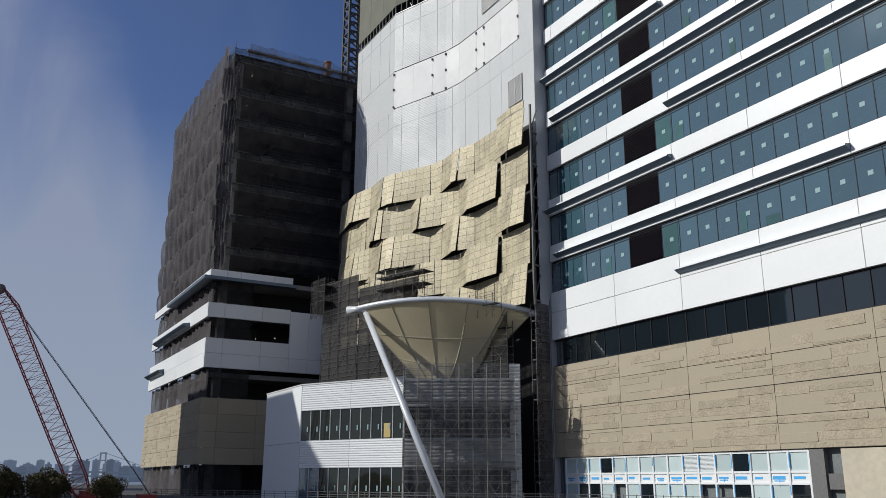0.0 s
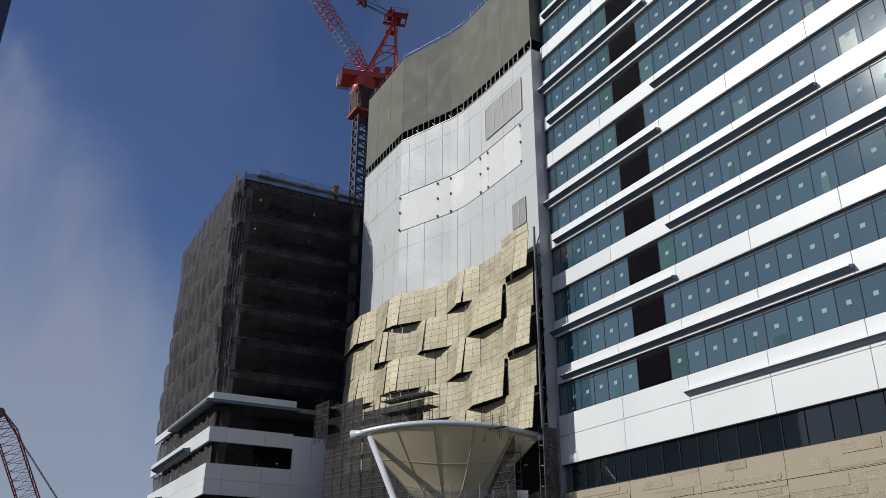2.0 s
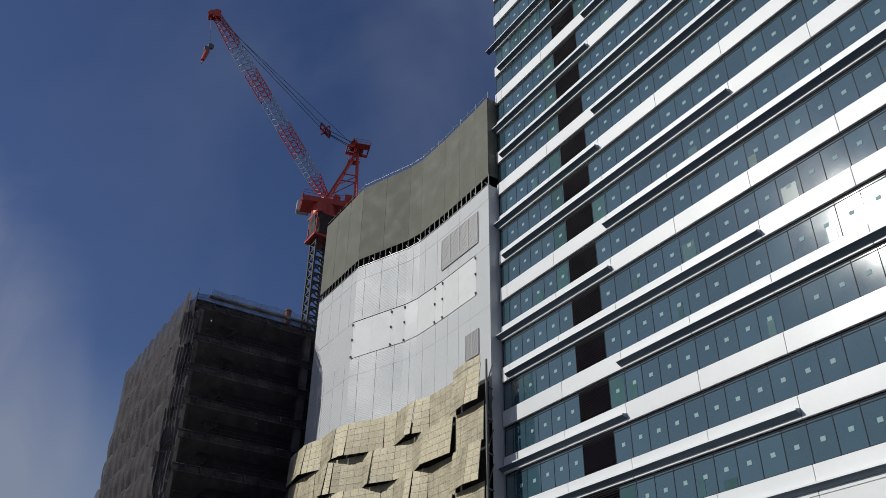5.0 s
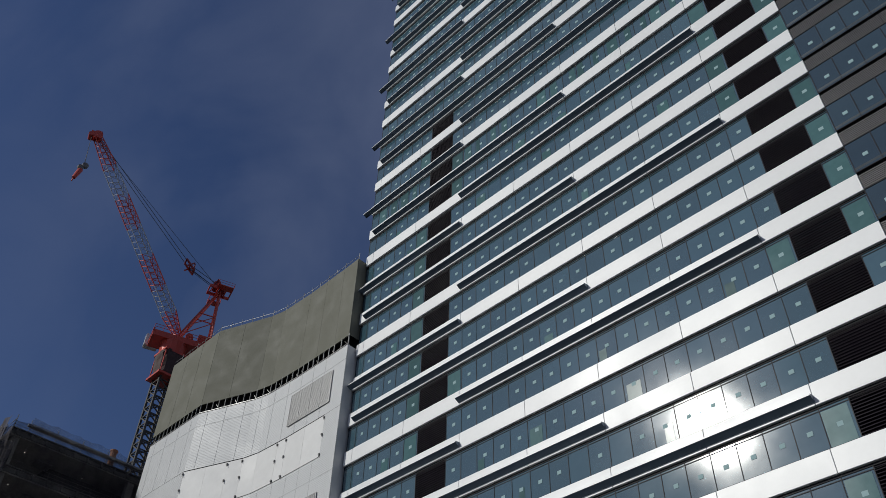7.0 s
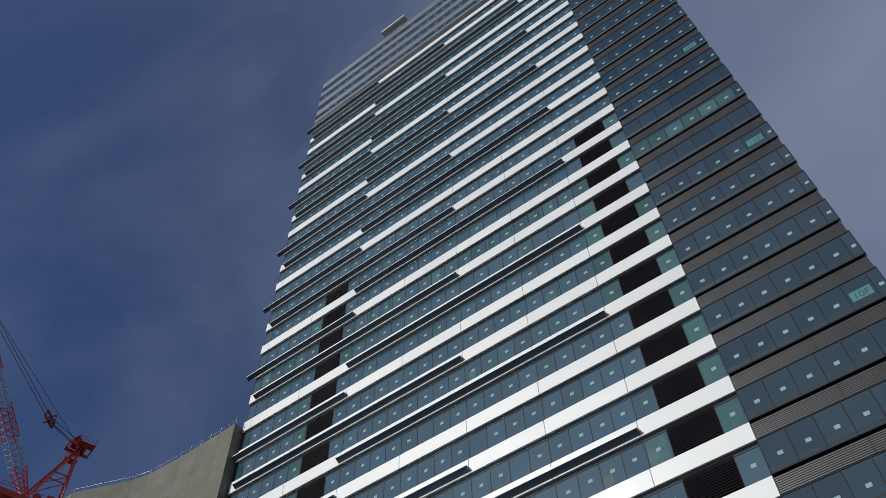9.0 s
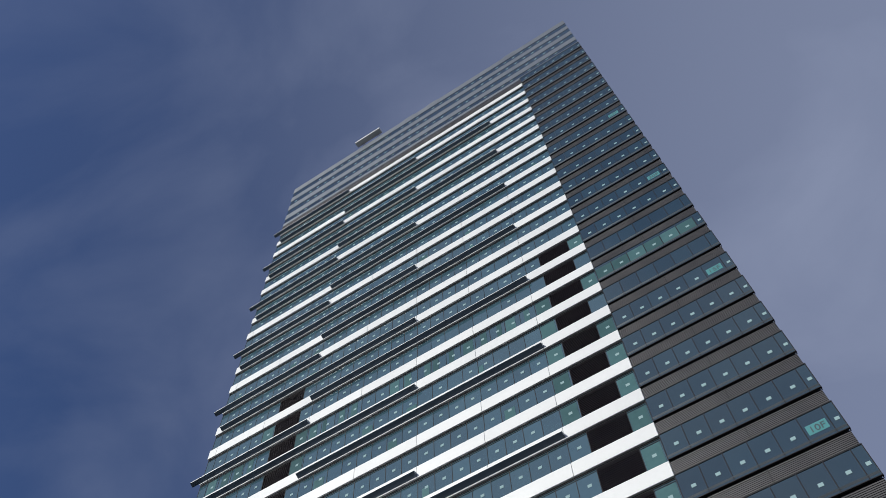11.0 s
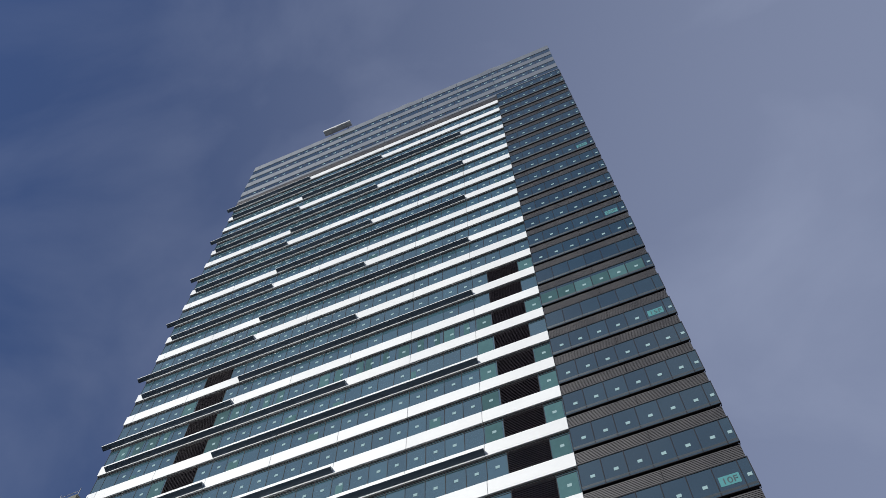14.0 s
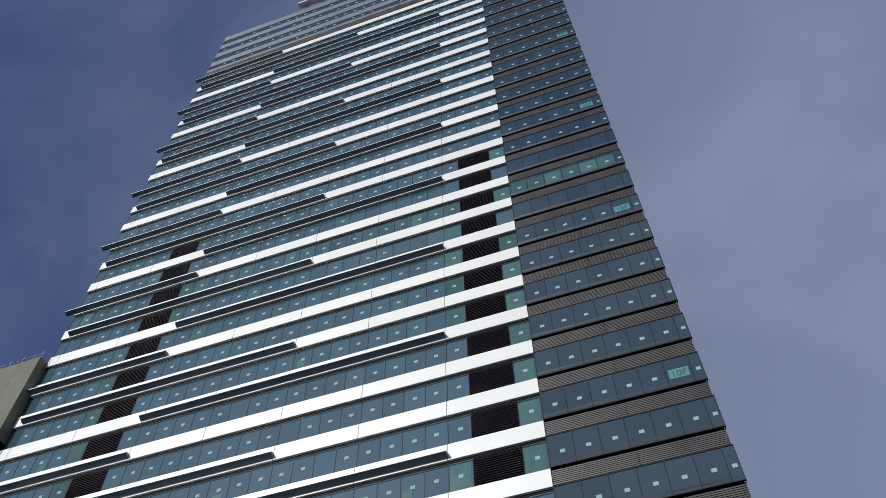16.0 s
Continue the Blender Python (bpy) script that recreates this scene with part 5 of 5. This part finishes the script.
# ---- scaffolds ----
def scaffold(name, label, pts, z0, z1, depth, net, bay=1.8, lift=1.7, tops=None, net_z0=None, tube=None):
    """Tube scaffold along a plan line: two rows of standards, ledgers, planks, braces, and a net on the outside."""
    t = thing(name, label, "scaffold", (0, 0, 0), "scaffolds")
    for q in range(len(pts) - 1):
        a, e = Vector((*pts[q], 0)), Vector((*pts[q + 1], 0))
        d = (e - a).normalized()
        nn = Vector((d.y, -d.x, 0))
        top = tops[q] if tops else z1
        n = max(1, round((e - a).length / bay))
        tubes, braces = bmesh.new(), bmesh.new()
        for i in range(n + 1):
            p = a.lerp(e, i / n)
            for o in (0, depth):
                pp = p + nn * o
                bar(tubes, (pp.x, pp.y, z0), (pp.x, pp.y, top + (0.9 if i % 2 else 0.3)), 0.028)
        z = z0 + lift
        k = 0
        planks = bmesh.new()
        while z < top + 0.2:
            for o in (0, depth):
                for dz in (0, 0.5, 0.95):
                    if z + dz < top + 0.35:
                        p, pe = a + nn * o, e + nn * o
                        bar(tubes, (p.x, p.y, z + dz), (pe.x, pe.y, z + dz), 0.018)
            p, pe = a + nn * 0.1, e + nn * 0.1
            m = Matrix(((d.x, nn.x, 0, p.x), (d.y, nn.y, 0, p.y), (0, 0, 1, z), (0, 0, 0, 1)))
            box(planks, 0, (e - a).length, 0, depth - 0.2, -0.12, -0.06, m)
            for i in range(n):
                if (i + k) % 2 == 0:
                    p, pe = a.lerp(e, i / n) + nn * depth, a.lerp(e, (i + 1) / n) + nn * depth
                    bar(braces, (p.x, p.y, z - lift), (pe.x, pe.y, z), 0.015)
                    bar(braces, (pe.x, pe.y, z - lift), (p.x, p.y, z), 0.015)
            z += lift
            k += 1
        part("tubing", tubes, tube or M_SCAF, t, "grey steel tubes", "stuff")
        part("planking", planks, tube or M_SCAF, t, "steel deck planks", "stuff")
        part("bracing", braces, tube or M_SCAF, t, "", "stuff")
        if net:
            o = nn * (depth - 0.12)
            sh = net_sheet(a + o, e + o, net_z0 if net_z0 is not None else z0, top + 0.4, nn * 0.08, q + 5, max(8, n * 6), 12, 0.1)
            smooth(part("net", sh, net, t, "black scaffold net"))
    return t


scaffold("facade_scaffold", "netted tube scaffold before the annex front", [on_wing(0.1, 0.3), on_wing(9.4, 0.3)], 0, 10.9, 1.1, M_NET3, bay=1.15, lift=1.65, tube=M_SCAF2)
scaffold("high_scaffold", "black netted scaffold below the gold screen", [(-85.6, -10.8), (-79.0, -9.6), (-71.0, -7.0)], 3.0, 18, 1.4, M_NET4, net_z0=9.6, tube=M_SCAF3, tops=[22.0, 20.4])
scaffold("high_scaffold", "black netted scaffold behind the membrane canopy", [(-71.0, -6.4), (-65.0, -4.4), (-61.6, -3.4)], 3.0, 16, 0.8, M_NET2, net_z0=9.6, tube=M_SCAF3, tops=[16.6, 15.9])
scaffold("corner_scaffold", "small netted scaffold box fixed to the high scaffold", [(-86.2, -12.1), (-83.4, -11.7)], 18.6, 22.4, 1.2, M_NET2, bay=1.4, tube=M_SCAF3)
scaffold("platform_scaffold", "open tube platform before the gold screen", [(-73.8, -10.0), (-67.9, -7.9)], 18.4, 21.0, 1.6, None, bay=1.2, lift=1.2, tube=M_SCAF3)
scaffold("platform_scaffold", "small tube platform at the foot of the gold screen", [(-64.0, -5.7), (-60.8, -5.1)], 15.6, 17.6, 0.8, None, bay=1.0, lift=1.2, tube=M_SCAF3)
scaffold("side_scaffold", "dark netted scaffold in the corner by the tower", [(-59.9, -2.6), (-60.5, -0.6)], 0, 16.5, 0.5, M_NET)

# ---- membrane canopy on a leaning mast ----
# ends slid back along the camera's sight lines; shape fitted to its view
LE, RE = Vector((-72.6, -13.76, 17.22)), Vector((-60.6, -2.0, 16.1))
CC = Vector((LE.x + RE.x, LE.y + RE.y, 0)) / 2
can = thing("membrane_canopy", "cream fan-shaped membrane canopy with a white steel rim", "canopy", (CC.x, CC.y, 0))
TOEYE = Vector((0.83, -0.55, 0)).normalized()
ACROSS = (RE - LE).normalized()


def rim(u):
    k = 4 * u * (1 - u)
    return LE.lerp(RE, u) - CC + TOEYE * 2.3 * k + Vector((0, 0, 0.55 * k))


def fan(u, v):
    foot = TOEYE * (0.9 * math.sin(math.pi * u) - 0.9) + ACROSS * (2 * u - 1) * 2.1 + Vector((0, 0, 10.3))
    p = rim(u).lerp(foot, v)
    p.z -= 0.9 * math.sin(math.pi * v) * math.sin(math.pi * u)
    p += TOEYE * 0.9 * math.sin(math.pi * v) * math.sin(math.pi * u) * -1
    return p


NU, NV = 40, 14
b = bmesh.new()
g = [[b.verts.new(fan(i / NU, j / NV)) for j in range(NV + 1)] for i in range(NU + 1)]
for i in range(NU):
    for j in range(NV):
        b.faces.new((g[i][j], g[i + 1][j], g[i + 1][j + 1], g[i][j + 1]))
smooth(part("membrane", b, M_PTFE, can, "cream translucent membrane"))
for u in (0.0, 0.22, 0.44, 0.66, 0.86, 1.0):
    b = bmesh.new()
    for j in range(NV):
        bar(b, fan(u, j / NV) + TOEYE * 0.02, fan(u, (j + 1) / NV) + TOEYE * 0.02, 0.06)
    part("seam", b, M_SEAM, can)
for v in (0.34, 0.68):
    b = bmesh.new()
    for i in range(NU):
        bar(b, fan(i / NU, v) + TOEYE * 0.02, fan((i + 1) / NU, v) + TOEYE * 0.02, 0.035)
    part("seam", b, M_SEAM, can)
b = bmesh.new()
tube(b, [rim(i / NU) + Vector((0, 0, 0.15)) for i in range(NU + 1)], 0.24, 14)
smooth(part("rim_pipe", b, M_PIPE, can, "white steel rim pipe"))
for i in range(24):
    b = bmesh.new()
    p = rim((i + 0.5) / 24)
    bar(b, p + Vector((0, 0, -0.12)), p + Vector((0, 0, 0.1)) + TOEYE * 0.25, 0.025)
    part("lashing", b, M_PIPE, can)
b = bmesh.new()
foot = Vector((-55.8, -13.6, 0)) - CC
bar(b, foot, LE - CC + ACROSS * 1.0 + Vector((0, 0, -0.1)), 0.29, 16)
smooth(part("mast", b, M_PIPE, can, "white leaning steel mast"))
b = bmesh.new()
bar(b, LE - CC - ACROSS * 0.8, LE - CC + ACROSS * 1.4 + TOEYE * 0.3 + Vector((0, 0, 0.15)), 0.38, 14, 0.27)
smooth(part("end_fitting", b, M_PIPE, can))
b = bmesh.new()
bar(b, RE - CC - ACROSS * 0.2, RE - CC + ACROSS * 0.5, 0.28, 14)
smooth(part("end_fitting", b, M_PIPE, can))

# ---- crawler crane boom and its ropes ----
boom = thing("crawler_crane", "dark red crawler crane with a lattice boom", "crane", (-79.3, -34.9, 0))
o0 = Vector((-79.3, -34.9, 0))
b = bmesh.new()
tip = Vector((-80.0, -43.45, 17.35)) - o0
lattice(b, (0, 0, 0.1), tip * 0.1, 0.9, 1.55, (1, 0, 0), 3, 0.06, 0.03)
lattice(b, tip * 0.1, tip * 0.9, 1.55, 1.55, (1, 0, 0), 20, 0.07, 0.024)
lattice(b, tip * 0.9, tip, 1.55, 0.5, (1, 0, 0), 3, 0.06, 0.03)
part("boom", b, M_DKRED, boom, "dark red lattice boom")
b = bmesh.new()
bar(b, tip + Vector((-0.3, 0, 0)), tip + Vector((0.3, 0, 0)), 0.4, 12)
part("boom_sheave", b, M_STEEL, boom)
b = bmesh.new()
gb = Vector((-78.8, -31.4, 2.6)) - o0
for dx in (-0.4, -0.1, 0.3):
    bar(b, tip + Vector((dx, 0, 0.3)), gb + Vector((dx, 0, 0)), 0.025)
bar(b, gb, (0.7, 5.2, 0.3), 0.06)
part("ropes", b, M_CABLE, boom, "steel ropes", "stuff")
b = bmesh.new()
box(b, -1.2, 1.2, -0.4, 1.2, 0.15, 0.8)
box(b, -1.6, -0.8, -0.6, 1.6, 0.0, 0.4)
box(b, 0.8, 1.6, -0.6, 1.6, 0.0, 0.4)
box(b, -1.0, 1.0, 4.2, 5.6, 0.0, 0.5)
part("body", b, M_DKRED, boom)

# ---- site railing ----
fence = thing("site_railing", "low grey site railing with panels", "railing", (0, 0, 0))
FP = [(-96.0, -27.0), (-80.0, -23.0), (-60.0, -11.5), (-52.0, -4.5), (-33.0, -4.0)]
b = bmesh.new()
bar(b, (0, 0, 0), (0, 0, 0.85), 0.03)
post_me = mesh_of("post", b, M_SCAF)
for (x0, y0), (x1, y1) in zip(FP, FP[1:]):
    n = int(math.hypot(x1 - x0, y1 - y0) / 1.2)
    for i in range(n):
        part("post", post_me, None, fence, loc=(x0 + (x1 - x0) * i / n, y0 + (y1 - y0) * i / n, 0))
    for z in (0.2, 0.4, 0.6, 0.8):
        b = bmesh.new()
        bar(b, (x0, y0, z), (x1, y1, z), 0.025)
        part("rail", b, M_SCAF, fence)


# ---- shrubs ----
def shrub(loc, w, h, seed):
    r = random.Random(seed)
    t = thing("shrub_tree", "dark green rounded shrub tree", "tree", loc, "shrub trees")
    b = bmesh.new()
    bar(b, (0, 0, 0), (0.1, 0, h * 0.5), 0.12 * w / 3, 8, 0.05)
    for i in range(6):
        an = r.uniform(0, 6.28)
        bar(b, (0, 0, h * 0.2), (w * 0.3 * math.cos(an), w * 0.3 * math.sin(an), h * r.uniform(0.5, 0.85)), 0.05, 5, 0.015)
    part("trunk", b, M_BARK, t)
    b = bmesh.new()
    for i in range(8000):
        v = Vector((r.gauss(0, 1), r.gauss(0, 1), r.gauss(0, 1))).normalized() * (r.random() ** 0.35)
        lump = 1 + 0.38 * math.sin(5 * v.x + seed) * math.sin(4 * v.y + 2 * v.z)
        c = Vector((v.x * w / 2 * lump, v.y * w / 2 * lump, h * 0.55 + v.z * h * 0.45 * lump))
        a = Vector((r.gauss(0, 1), r.gauss(0, 1), r.gauss(0, 1))).normalized()
        e = a.orthogonal().normalized()
        s = r.uniform(0.07, 0.14) * w / 4
        vs = [b.verts.new(c + a * s * p + e * s * q * 0.6) for p, q in ((-1, 0), (0, -1), (1, 0), (0, 1))]
        b.faces.new(vs)
    part("crown", b, M_LEAF, t)
    return t


for i, (az, w, h) in enumerate(((87.4, 3.3, 2.4), (84.9, 3.4, 2.3), (81.6, 2.5, 2.0), (89.4, 3.4, 2.5))):
    d = 74.0
    shrub((-d * math.sin(radians(az)), -45 + d * math.cos(radians(az)), 0), w, h, 20 + i)

# ---- far shore ----
r = random.Random(8)
for i in range(34):
    az = 79.0 + i * 0.42 + r.uniform(-0.15, 0.15)
    d = 2300 + r.uniform(-200, 500)
    x, y = -d * math.sin(radians(az)), -45 + d * math.cos(radians(az))
    h = d * math.tan(radians(r.uniform(0.75, 1.35)))
    w = r.uniform(12, 30)
    t = thing("far_building", "pale hazy building on the far shore", "building", (x, y, 0), "far shore buildings")
    b = bmesh.new()
    m = pose(0, 0, 0, 0, 0, az)
    box(b, -w / 2, w / 2, -w / 2, w / 2, 0, h, m)
    box(b, -w / 5, w / 5, -w / 5, w / 5, h, h + r.uniform(2, 6), m)
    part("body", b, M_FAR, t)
bridge = thing("suspension_bridge", "white towered suspension bridge across the bay", "bridge", (0, 0, 0))
d = 1900.0


def far(az, z, dd=0):
    return Vector((-(d + dd) * math.sin(radians(az)), -45 + (d + dd) * math.cos(radians(az)), z))


b = bmesh.new()
bar(b, far(78.0, 17), far(93.0, 22), 2.6)
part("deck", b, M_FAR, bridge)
for az in (82.0, 88.9):
    b = bmesh.new()
    for da in (-0.2, 0.2):
        bar(b, far(az + da, 0), far(az + da * 0.7, 58), 2.2)
    for z in (24, 42, 56):
        bar(b, far(az - 0.2, z), far(az + 0.2, z), 1.6)
    part("pylon", b, M_FARWHITE, bridge)
b = bmesh.new()
for i in range(20):
    t0, t1 = i / 20, (i + 1) / 20
    f = lambda t: 58 - 36 * (1 - (2 * t - 1) ** 2)
    bar(b, far(82.0 + 6.9 * t0, f(t0)), far(82.0 + 6.9 * t1, f(t1)), 0.7)
bar(b, far(82.0, 58), far(78.5, 18), 0.7)
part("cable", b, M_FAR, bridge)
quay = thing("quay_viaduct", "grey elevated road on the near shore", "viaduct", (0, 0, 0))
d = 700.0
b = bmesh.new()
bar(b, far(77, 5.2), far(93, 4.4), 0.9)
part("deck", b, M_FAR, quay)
for i in range(12):
    b = bmesh.new()
    bar(b, far(78 + i * 1.2, 0), far(78 + i * 1.2, 4.6), 0.8)
    part("pier", b, M_FAR, quay)

# ---- the neighbouring tower that closes the view on the other side ----
nb = thing("neighbour_tower", "dark glass tower with close vertical fins", "tower", (-199.6, -60.6, 0))
b = bmesh.new()
box(b, -34, 0, -30, 0, 0, 166)
part("body", b, M_DARKGLASS, nb)
b = bmesh.new()
box(b, 0.0, 0.35, -0.3, 0.0, 0, 166)
fin_me = mesh_of("fin", b, M_SILL)
b = bmesh.new()
box(b, -0.3, 0.0, 0.0, 0.35, 0, 166)
fin_side_me = mesh_of("fin", b, M_SILL)
for i in range(30):
    part("fin", fin_me, None, nb, loc=(0, -1.0 * i, 0))
    part("fin", fin_side_me, None, nb, loc=(-1.1 * i, 0, 0))

# ---- work lamps hung in the frame building ----
for i, (y, z) in enumerate(((-17.2, 53.6), (-9.5, 53.2), (-5.0, 51.0), (-17.6, 49.2), (-10.0, 49.0), (-5.2, 46.6), (-12.0, 18.9), (-14.5, 18.6), (-9.0, 41.0))):
    t = thing("work_lamp", "small bright work lamp hung under the slab", "lamp", (XF - 2.6, y, z), "work lamps")
    b = bmesh.new()
    bmesh.ops.create_icosphere(b, subdivisions=1, radius=0.05)
    part("bulb", b, M_LAMP, t)
    b = bmesh.new()
    bar(b, (0, 0, 0.08), (0, 0, 0.7), 0.02)
    part("cord", b, M_CABLE, t)

# ---- unseen block added to cast the shadow that reaches the annex ----
blk = thing("shade_block", "unseen grey block added to shade the annex", "building", (-96.6, -55.0, 0))
b = bmesh.new()
box(b, -28.5, 0, -22, 0, 0, 33.6)
part("wall", b, M_CROWN, blk)
b = bmesh.new()
box(b, -28.7, 0.2, -22.2, 0.2, 33.6, 34.4)
part("parapet", b, M_CROWN, blk)
for j in range(7):
    b = bmesh.new()
    box(b, -27.5, -1.0, 0.0, 0.06, 3.2 + 4.3 * j, 5.4 + 4.3 * j)
    part("window", b, M_DARKGLASS, blk)
